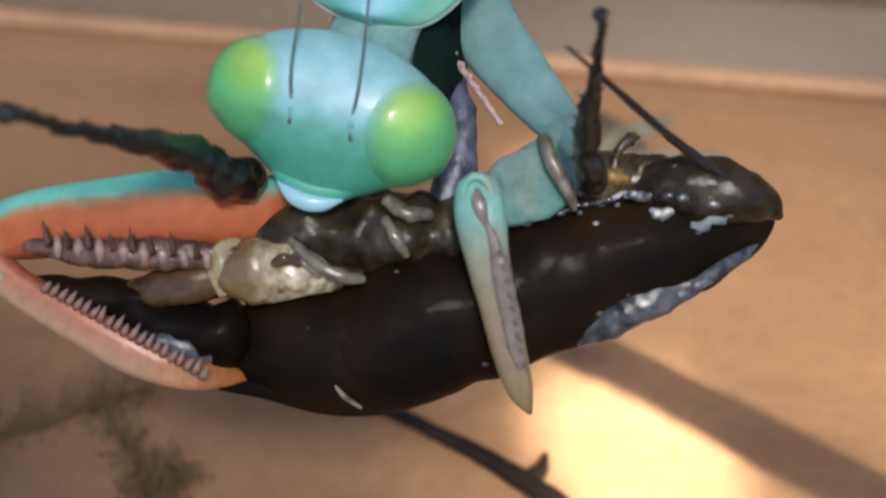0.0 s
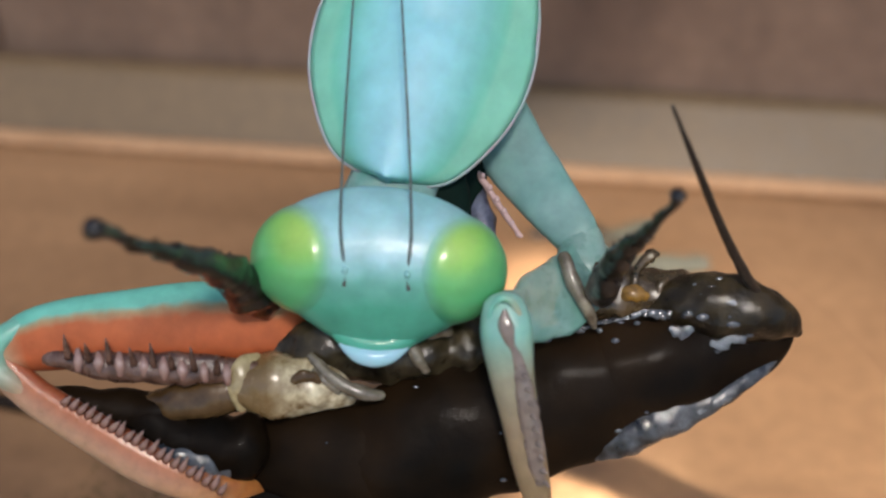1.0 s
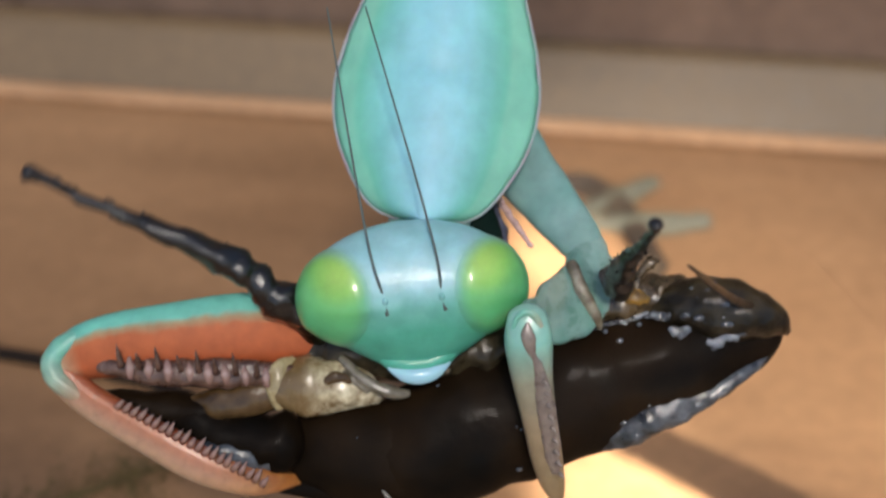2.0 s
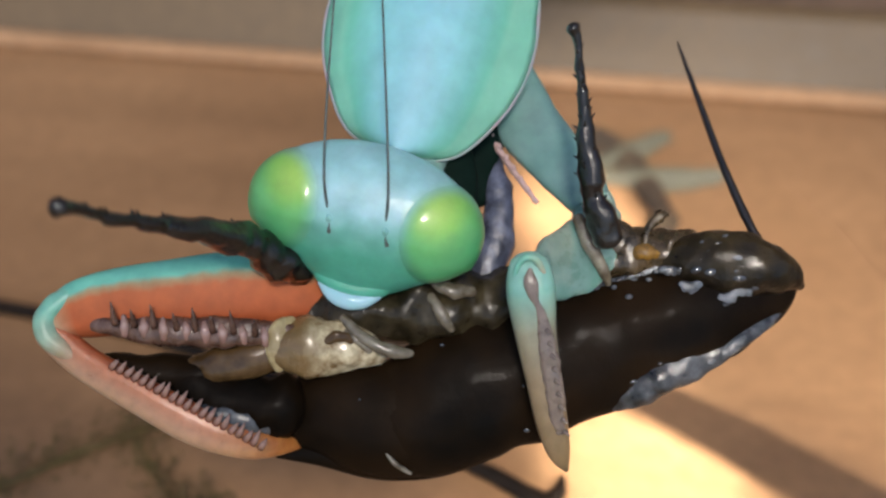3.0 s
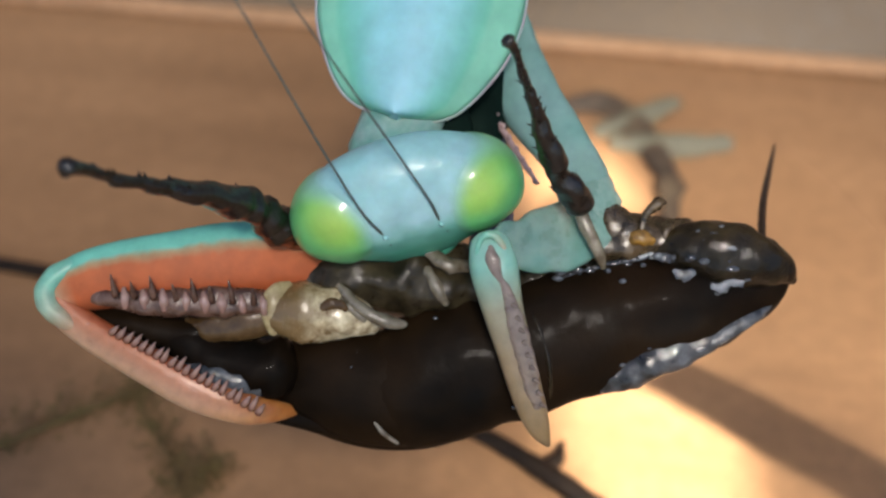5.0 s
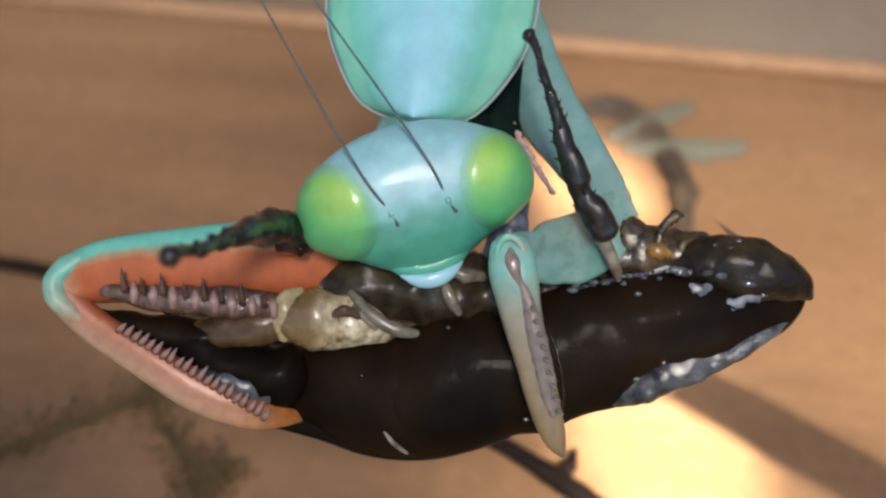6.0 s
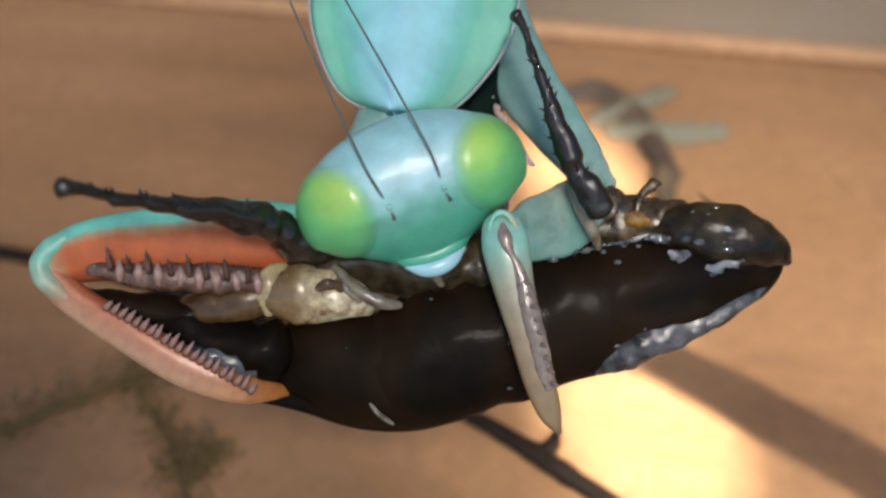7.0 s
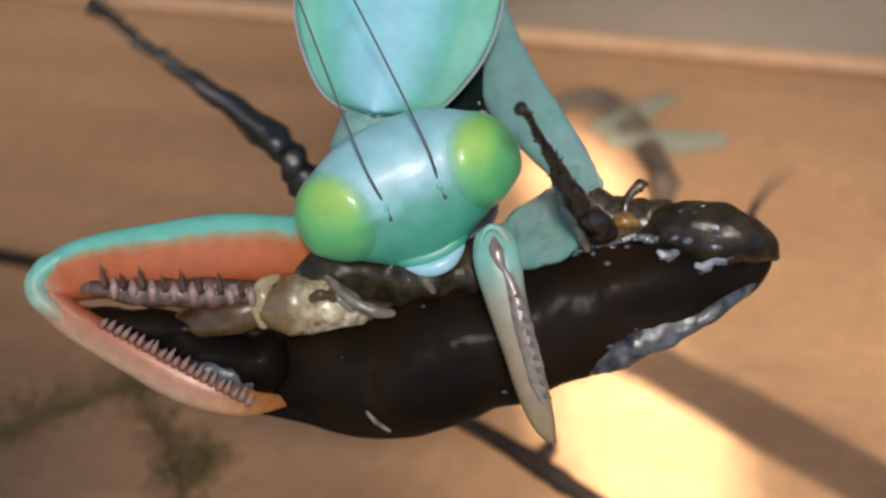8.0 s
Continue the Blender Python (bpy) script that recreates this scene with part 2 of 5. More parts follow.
MATS = dict(
    board=material("board", board_colour, 0.42, fine=0.0012, bump=0.00006),
    lip=material("lip", (0.19, 0.124, 0.062), 0.5, patch=0.02, fine=0.001, bump=0.00005, fleck=(0.155, 0.102, 0.052)),
    edge_highlight=material("edge_highlight", (0.62, 0.37, 0.205), 0.35, patch=0.01, fine=0.001, fleck=(0.50, 0.29, 0.155)),
    wall=material("wall", wall_colour, 0.55, fine=0.0015, bump=0.00008),
    head=material("head", head_colour, 0.42, fine=0.0010, bump=0.00009, sheer=0.3, coat=0.2, coat_rough=0.14),
    eye=material("eye", head_colour, 0.36, fine=0.0012, bump=0.00003, coat=0.5, sheer=0.3),
    pupil=material("pupil", (0.01, 0.015, 0.01), 0.2),
    labrum=material("labrum", (0.36, 0.58, 0.70), 0.25, patch=0.0006, fleck=(0.34, 0.62, 0.70), sheer=0.2),
    feeler=material("feeler", (0.05, 0.07, 0.065), 0.45, patch=0.0008, fleck=(0.09, 0.12, 0.11)),
    shield=material("shield", shield_colour, 0.46, fine=0.0016, bump=0.00002, sheer=0.25, spec=0.4),
    rim=material("rim", (0.42, 0.33, 0.37), 0.5, patch=0.0016, fleck=(0.30, 0.46, 0.42), sheer=0.3),
    shield_plain=material("shield_plain", (0.20, 0.52, 0.40), 0.4, patch=0.004, fine=0.0008, bump=0.00003, fleck=(0.26, 0.58, 0.44)),
    teal=material("teal", (0.12, 0.35, 0.30), 0.36, patch=0.0013, fine=0.0005, bump=0.00005, fleck=(0.34, 0.50, 0.46), sheer=0.3),
    thin_teal=material("thin_teal", (0.14, 0.31, 0.27), 0.28, patch=0.0011, fine=0.0006, bump=0.00004, fleck=(0.25, 0.40, 0.365), sheer=0.3, solid=0.8),
    coxa=material("coxa", along([(0.0, (0.19, 0.42, 0.38)), (0.5, (0.21, 0.385, 0.36)), (0.8, (0.21, 0.35, 0.33)), (0.95, (0.13, 0.27, 0.245))]), 0.45, patch=0.0026, fleck=(0.16, 0.345, 0.31), fine=0.0008, bump=0.00002, sheer=0.25),
    femur=material("femur", femur_colour, 0.5, fine=0.0007, bump=0.00003, sheer=0.15, spec=0.2),
    knee=material("knee", along([(0.0, (0.16, 0.49, 0.39)), (0.45, (0.20, 0.49, 0.38)), (0.66, (0.34, 0.46, 0.34)), (0.82, (0.45, 0.30, 0.19)), (1.0, (0.45, 0.24, 0.14))]), 0.4, fine=0.0005, bump=0.00003, sheer=0.25),
    shin=material("shin", shin_colour, 0.3, fine=0.0004, bump=0.00004, sheer=0.25, coat=0.05),
    claw=material("claw", along([(0.0, (0.30, 0.54, 0.46)), (0.22, (0.22, 0.47, 0.39)), (0.36, (0.31, 0.30, 0.21)), (0.5, (0.29, 0.22, 0.135)), (0.8, (0.23, 0.16, 0.08)), (1.0, (0.10, 0.07, 0.035))]), 0.32, fine=0.0007, bump=0.00002, sheer=0.35, coat=0.25),
    ridge=material("ridge", (0.06, 0.028, 0.018), 0.28, patch=0.0006, fine=0.0004, bump=0.00014, fleck=(0.15, 0.08, 0.055), coat=0.35, coat_rough=0.14),
    groove=material("groove", (0.175, 0.135, 0.115), 0.28, patch=0.0006, fine=0.0004, bump=0.00005, fleck=(0.25, 0.20, 0.165), coat=0.35, sheer=0.2),
    spine=material("spine", along([(0.0, (0.20, 0.085, 0.055)), (0.5, (0.34, 0.22, 0.19)), (0.85, (0.24, 0.15, 0.13)), (1.0, (0.08, 0.045, 0.035))]), 0.2, sheer=0.2, coat=0.5),
    bead=material("bead", (0.60, 0.42, 0.40), 0.3),
    recess_shade=material("recess_shade", (0.004, 0.012, 0.009), 0.7, patch=0.001, fleck=(0.007, 0.018, 0.014), spec=0.05),
    violet=material("violet", (0.03, 0.034, 0.055), 0.3, patch=0.0006, fine=0.0004, bump=0.00012, fleck=(0.15, 0.17, 0.25), coat=0.25),
    shell=material("shell", (0.0042, 0.0034, 0.0025), 0.48, patch=0.0050, fine=0.0014, bump=0.00012, fleck=(0.018, 0.0098, 0.0042), spec=0.05, coat=0.025, coat_rough=0.08),
    shell_red=material("shell_red", (0.0045, 0.0034, 0.002), 0.3, patch=0.0014, fine=0.0007, bump=0.00025, fleck=(0.029, 0.021, 0.009), spec=0.12, coat=0.5, coat_rough=0.07),
    wet=material("wet", (0.008, 0.008, 0.008), 0.2, patch=0.0005, fine=0.0004, bump=0.0002, fleck=(0.07, 0.078, 0.092), coat=0.8, coat_rough=0.08, spec=0.3),
    drop=material("drop", (0.012, 0.011, 0.011), 0.06, patch=0.0004, fleck=(0.07, 0.08, 0.095), coat=1.0, coat_rough=0.08),
    flange=material("flange", (0.006, 0.0055, 0.005), 0.3, patch=0.0012, fine=0.0006, bump=0.0002, fleck=(0.062, 0.067, 0.077), coat=0.9, coat_rough=0.06, spec=0.15),
    yolk=material("yolk", (0.28, 0.15, 0.025), 0.2, patch=0.0005, fine=0.0003, bump=0.00004, fleck=(0.10, 0.06, 0.02), coat=0.4),
    olive=material("olive", (0.016, 0.012, 0.006), 0.26, patch=0.0010, fine=0.0005, bump=0.00012, fleck=(0.07, 0.045, 0.018), coat=0.4, coat_rough=0.14),
    spot=material("spot", (0.15, 0.17, 0.205), 0.22, patch=0.0006, fine=0.0003, bump=0.0001, fleck=(0.03, 0.032, 0.036), coat=0.5),
    cream=material("cream", along([(0.06, (0.52, 0.45, 0.26)), (0.18, (0.11, 0.07, 0.028)), (0.42, (0.19, 0.125, 0.05)), (0.56, (0.74, 0.65, 0.42)), (1.0, (0.76, 0.69, 0.50))]), 0.26, patch=0.0006, fine=0.0005, bump=0.00006, fleck=(0.19, 0.12, 0.05), coat=0.3),
    ring=material("ring", (0.44, 0.36, 0.19), 0.26, patch=0.0008, fine=0.0005, bump=0.00005, fleck=(0.20, 0.14, 0.06), coat=0.3),
    amber=material("amber", (0.055, 0.030, 0.011), 0.22, patch=0.0014, fine=0.0007, bump=0.0001, fleck=(0.12, 0.070, 0.028), coat=0.3, spec=0.3),
    sinew=material("sinew", (0.24, 0.215, 0.165), 0.22, patch=0.0007, fine=0.0004, bump=0.00004, fleck=(0.085, 0.065, 0.04), coat=0.35, sheer=0.25),
    flesh=material("flesh", (0.015, 0.0115, 0.006), 0.3, patch=0.0012, fine=0.0006, bump=0.00015, fleck=(0.058, 0.045, 0.023), coat=0.3, coat_rough=0.08, spec=0.2),
    slate=material("slate", (0.03, 0.034, 0.04), 0.25, patch=0.0010, fine=0.0005, bump=0.00008, fleck=(0.13, 0.142, 0.16), coat=0.3, coat_rough=0.08, spec=0.2),
    limb=material("limb", (0.0032, 0.0022, 0.0016), 0.34, patch=0.0009, fine=0.0005, bump=0.00016, fleck=(0.008, 0.0052, 0.0036), coat=0.9, coat_rough=0.055, spec=0.3),
    twig=material("twig", (0.011, 0.007, 0.005), 0.6, patch=0.002, fine=0.0006, bump=0.00006, fleck=(0.022, 0.014, 0.009), spec=0.2),
    stem=material("stem", (0.15, 0.115, 0.045), 0.8, patch=0.003, fine=0.0008, bump=0.00006, fleck=(0.17, 0.115, 0.055), spec=0.1),
    leaf=material("leaf", (0.05, 0.11, 0.03), 0.45, patch=0.004, fine=0.0008, bump=0.00006, fleck=(0.08, 0.14, 0.04)),
    sprig=material("sprig", (0.16, 0.15, 0.105), 0.7, patch=0.003, fine=0.0006, bump=0.00006, fleck=(0.14, 0.135, 0.09)),
    sprig_dark=material("sprig_dark", (0.055, 0.038, 0.026), 0.7, patch=0.002, fine=0.0006, bump=0.00006, fleck=(0.14, 0.10, 0.06)),
)


# ---- shapes ----
def at(u, v, d=0.0):
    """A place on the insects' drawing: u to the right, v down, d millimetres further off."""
    s = STEP * (REACH + d) / REACH
    return Vector(((u - 784) * s, d / 1000, (441 - v) * s))


def own(x, z, y=0.0):
    """A place in a part's own space, in steps: right, up, back."""
    return Vector((x * STEP, y * STEP, z * STEP))


def spline(points, n):
    """A smooth run through points of equal length, n pieces between each two."""
    p = [points[0], *points, points[-1]]
    out = []
    for i in range(1, len(p) - 2):
        for j in range(n):
            t = j / n
            a, b, c, d = (np.array(q) for q in p[i - 1:i + 3])
            out.append(0.5 * (2 * b + (c - a) * t + (2 * a - 5 * b + 4 * c - d) * t * t + (3 * b - a - 3 * c + d) * t ** 3))
    out.append(np.array(points[-1]))
    return out


def loft(bm, knots, flat=1.0, sides=14, n=5, lumps=0.0, lump_size=20.0, round_ends=True, side=Vector((0, 1, 0)), square=1.0):
    """A rounded limb through knots (place, radius in steps); flat: its thickness to its width."""
    flow = bm.verts.layers.float.get("along") or bm.verts.layers.float.new("along")
    span = bm.verts.layers.float.get("across") or bm.verts.layers.float.new("across")
    run = spline([(*k[0], k[1] * STEP) for k in knots], n)
    if round_ends:
        for end, step in ((0, 1), (-1, -1)):
            tip, r = run[end], run[end][3]
            way = Vector(run[end][:3]) - Vector(run[end + step][:3])
            if way.length > 0 and r > 1e-6:
                way.normalize()
                extra = []
                for a in (30, 60, 82):
                    extra.append(np.array((*(Vector(tip[:3]) + way * r * 0.75 * math.sin(radians(a))), r * math.cos(radians(a)))))
                run = extra[::-1] + run if end == 0 else run + extra
    rings = []
    total = len(run) - 1
    for i, p in enumerate(run):
        ahead = Vector(run[min(i + 1, total)][:3]) - Vector(run[max(i - 1, 0)][:3])
        ahead.normalize()
        across = ahead.cross(side)
        across.normalize()
        up = across.cross(ahead)
        ring = []
        for j in range(sides):
            a = 2 * math.pi * j / sides
            c, q = math.cos(a), math.sin(a)
            place = Vector(p[:3]) + across * math.copysign(abs(c) ** square, c) * p[3] + up * math.copysign(abs(q) ** square, q) * p[3] * flat
            if lumps:
                place += (place - Vector(p[:3])) * lumps * noise.noise(place / (STEP * lump_size))
            vert = bm.verts.new(place)
            vert[flow] = i / total
            vert[span] = 0.5 + 0.5 * math.cos(a)
            ring.append(vert)
        rings.append(ring)
    for a, b in zip(rings, rings[1:]):
        for j in range(sides):
            bm.faces.new((a[j], a[(j + 1) % sides], b[(j + 1) % sides], b[j]))
    bm.faces.new(rings[0][::-1])
    bm.faces.new(rings[-1])
    return bm


def blob(bm, centre, size, turn=None, rings=16, sides=24, shape=None):
    """An egg at centre with half sizes size (metres: x, y, z); shape moves a point of the unit ball."""
    made = bmesh.ops.create_uvsphere(bm, u_segments=sides, v_segments=rings, radius=1.0)["verts"]
    for v in made:
        p = shape(v.co.copy()) if shape else v.co
        p = Vector((p.x * size[0], p.y * size[1], p.z * size[2]))
        v.co = centre + (turn @ p if turn else p)
    return made


def part(name, bm, mat, parent=None, label="", smooth=True):
    bmesh.ops.recalc_face_normals(bm, faces=bm.faces)
    mesh = bpy.data.meshes.new(name)
    bm.to_mesh(mesh)
    bm.free()
    mesh.materials.append(MATS[mat])
    if smooth:
        mesh.polygons.foreach_set("use_smooth", [True] * len(mesh.polygons))
    ob = new(name, mesh)
    ob.parent = parent
    return tagged(ob, label)


def limb(name, knots, mat, parent, label="", **more):
    return part(name, loft(bmesh.new(), knots, **more), mat, parent, label)


def spike(parent, foot, tip, radius, mat="spine", name="spine"):
    """A tapered thorn from foot to tip."""
    mid = foot.lerp(tip, 0.5)
    return limb(name, [(foot, radius), (mid, radius * 0.7), (tip, radius * 0.12)], mat, parent, sides=8, n=2, round_ends=False)


def box(bm, low, high, bevel=0.0):
    made = bmesh.ops.create_cube(bm, size=1.0)["verts"]
    low, high = Vector(low), Vector(high)
    for v in made:
        v.co = Vector((v.co[i] * (high[i] - low[i]) + (high[i] + low[i]) / 2 for i in range(3)))
    if bevel:
        edges = {e for v in made for e in v.link_edges}
        bmesh.ops.bevel(bm, geom=list(edges), offset=bevel, segments=2, affect="EDGES", profile=0.6)


# ---- the place ----
EDGE = 0.0858      # how far off the board ends
TURN = -8.6        # the board's turn, degrees
def build_place():
    turn = pose(0, 0, 0, 0, 0, TURN)
    bm = bmesh.new()
    box(bm, (-0.45, -0.40, -0.018), (0.45, EDGE, 0), 0.0008)
    floor = part("floor", bm, "board", smooth=False)
    floor.matrix_basis = turn
    tagged(floor, "warm tan varnished wooden board, smooth and faintly mottled", "board", kind="structure")
    bm = bmesh.new()
    profile = ((0.0003, -0.018), (0.0003, 0.0003), (0.0009, 0.0010), (0.0046, 0.0046), (0.0053, 0.0049), (0.0060, 0.0049), (0.0060, -0.018))
    ends = [[bm.verts.new((x, EDGE + y, z)) for y, z in profile] for x in (-0.45, 0.45)]
    for i in range(len(profile)):
        j = (i + 1) % len(profile)
        bm.faces.new((ends[0][i], ends[0][j], ends[1][j], ends[1][i]))
    bm.faces.new(ends[0])
    bm.faces.new(ends[1][::-1])
    lip = part("trim", bm, "lip", smooth=False)
    lip.matrix_basis = turn
    tagged(lip, "narrow olive-brown wooden strip along the board's edge", "trim", kind="structure")
    # pale strip whose colour paints the highlight at the board's far edge
    bm = bmesh.new()
    box(bm, (-0.45, EDGE - 0.0012, 0.0002), (0.45, EDGE + 0.0002, 0.0012), 0.0004)
    bead = part("trim", bm, "edge_highlight", smooth=False)
    bead.matrix_basis = turn
    tagged(bead, "thin pale strip painted as the highlight along the board's edge", "trim", kind="structure")
    wall = new("wall_north")
    wall.matrix_basis = turn
    tagged(wall, "dull brown wooden wall of upright planks", "wall", kind="structure")
    bm = bmesh.new()
    box(bm, (-0.02098, EDGE + 0.0063, -0.018), (0.02098, EDGE + 0.016, 0.12), 0.0006)
    first = None
    for i in range(-8, 9):
        if first is None:
            first = part("plank", bm, "wall", wall, smooth=False)
            plank = first
        else:
            plank = new("plank", first.data)
            plank.parent = wall
        plank.matrix_basis = pose(0.0135 + i * 0.042, 0.0004 * (i % 3), 0)


build_place()
CLIP = pose(0, 0, 0.06, 45, 0, 0) @ pose(0, 0, -0.052, -90, 0, 0)   # the drawing's place over the board


def build_litter():
    twig = part("twig", loft(bmesh.new(), [(at(-260, 400, 33.9), 19), (at(0, 432, 32.4), 20), (at(300, 500, 29.8), 19), (at(600, 612, 26.0), 18), (at(860, 737, 22.3), 21), (at(960, 796, 20.7), 28), (at(1010, 828, 19.8), 28), (at(1100, 886, 18.2), 22), (at(1400, 1080, 13.6), 19)], sides=12, n=6, lumps=0.25, lump_size=30), "twig")
    twig.matrix_basis = CLIP
    limb("spur", [(at(u, v, 84.85 / (1 + (v - 441) / 2270) - REACH - 0.5), r) for u, v, r in ((960, 800, 18), (992, 786, 20), (1002, 770, 12), (1006, 752, 6))], "twig", twig, lumps=0.2, lump_size=30)
    tagged(twig, "thin dark brown twig lying on the wooden board", "twig")
    # unseen twig and leaf, added to throw shadows onto the board
    run = []
    for x, y, h in ((2, 58, 46), (9, 54.5, 42), (15, 50.3, 37), (24, 43, 30), (42, 28, 18), (60, 14, 6), (70, 6, 0.6)):
        foot = Vector((x, y, 0)) / 1000
        run.append((foot.lerp(SPOTS_FROM, h / 1000 / SPOTS_FROM.z), 52 + x * 0.55 if h > 1 else 60))
    run = [(Vector((-0.013, -0.0185, 0.089)), 12), (Vector((0.002, -0.017, 0.082)), 18), (Vector((0.013, -0.012, 0.070)), 26)] + run
    shade_twig = new("shade_twig")
    tagged(shade_twig, "unseen dark brown slanting twig with one broad leaf, added to shade the board", "twig")
    part("stalk", loft(bmesh.new(), run, sides=14, n=5, lumps=0.12, lump_size=60), "twig", shade_twig)
    leaf = [(Vector((x - 0.004, y + 0.0095, z)), w) for x, y, z, w in ((-0.0092, -0.0285, 0.089, 20), (-0.0132, -0.0310, 0.0895, 470), (-0.0182, -0.0345, 0.0895, 680), (-0.0242, -0.0385, 0.089, 620), (-0.0302, -0.0425, 0.088, 320), (-0.0342, -0.0450, 0.087, 10))]
    part("leaf", loft(bmesh.new(), leaf, flat=0.02, sides=20, n=5, lumps=0.1, lump_size=200, side=Vector((0, 0, 1))), "leaf", shade_twig, "unseen broad green leaf, added to shade the board")
    sprig = new("sprig")
    sprig.matrix_basis = CLIP
    tagged(sprig, "dry grey-green sprig lying on the wooden board", "sprig")
    # stalk drawn broad and dark, taking in the shadow beside the leaves
    limb("stem", [(at(1000, 160, 44.2), 20), (at(1080, 150, 44.4), 44), (at(1150, 205, 41.8), 40), (at(1200, 300, 37.6), 42), (at(1190, 390, 34.2), 24)], "sprig_dark", sprig, "dark brown stalk, broadened for the shadow beside the leaves", lumps=0.6, lump_size=55, flat=0.4)
    limb("leaf", [(at(1070, 200, 42.2), 22), (at(1150, 172, 43.2), 36), (at(1210, 148, 44.2), 20)], "sprig", sprig, flat=0.4, lumps=0.3)
    limb("leaf", [(at(1100, 220, 41.2), 24), (at(1200, 226, 40.8), 42), (at(1300, 220, 41.2), 28)], "sprig", sprig, flat=0.4, lumps=0.3)
    for knots in ([(-60, 775), (60, 732), (150, 694), (250, 660), (330, 640)], [(245, 664), (300, 760), (330, 850), (350, 950)], [(326, 842), (352, 812), (385, 790)]):
        run = [(at(u, v, 84.85 / (1 + (v - 441) / 2270) - REACH - 0.4), 25 if u < 260 and v > 600 and knots[0][0] < 0 else 14) for u, v in knots]
        stem = part("stem", loft(bmesh.new(), [(p, r * 0.4) for p, r in run], sides=10, n=6, lumps=0.35, lump_size=40), "stem")
        stem.matrix_basis = CLIP
        tagged(stem, "thin mossy olive-green stem lying on the board", "stem", "plant stems on the board")
        points, faces = [], []
        for i in range(420):
            f = random.uniform(0, len(run) - 1.001)
            (p, r), (q, w) = run[int(f)], run[int(f) + 1]
            spot = p.lerp(q, f - int(f)) + Vector((random.gauss(0, 1), random.uniform(-0.3, 0.1), random.gauss(0, 1))) * r * (2.0 if r > 20 else 2.6) * STEP
            turn = Euler([random.uniform(0, 3.14) for _ in range(3)]).to_matrix()
            a, b, c = random.uniform(8, 14), 2, random.uniform(4, 7)
            k = len(points)
            points += [spot + turn @ (Vector(v) * STEP) for v in ((a, 0, 0), (0, b, c), (-a, 0, 0), (0, b, -c), (0, -b, 0), (0, 2 * b, 0))]
            faces += [(k + v, k + w, k + e) for e in (4, 5) for v, w in ((0, 1), (1, 2), (2, 3), (3, 0))]
        mesh = bpy.data.meshes.new("leaflet")
        mesh.from_pydata(points, [], faces)
        mesh.materials.append(MATS["stem"])
        leaflet = new("leaflet", mesh)
        leaflet.parent = stem
        tagged(leaflet, "tiny olive leaflets")


build_litter()


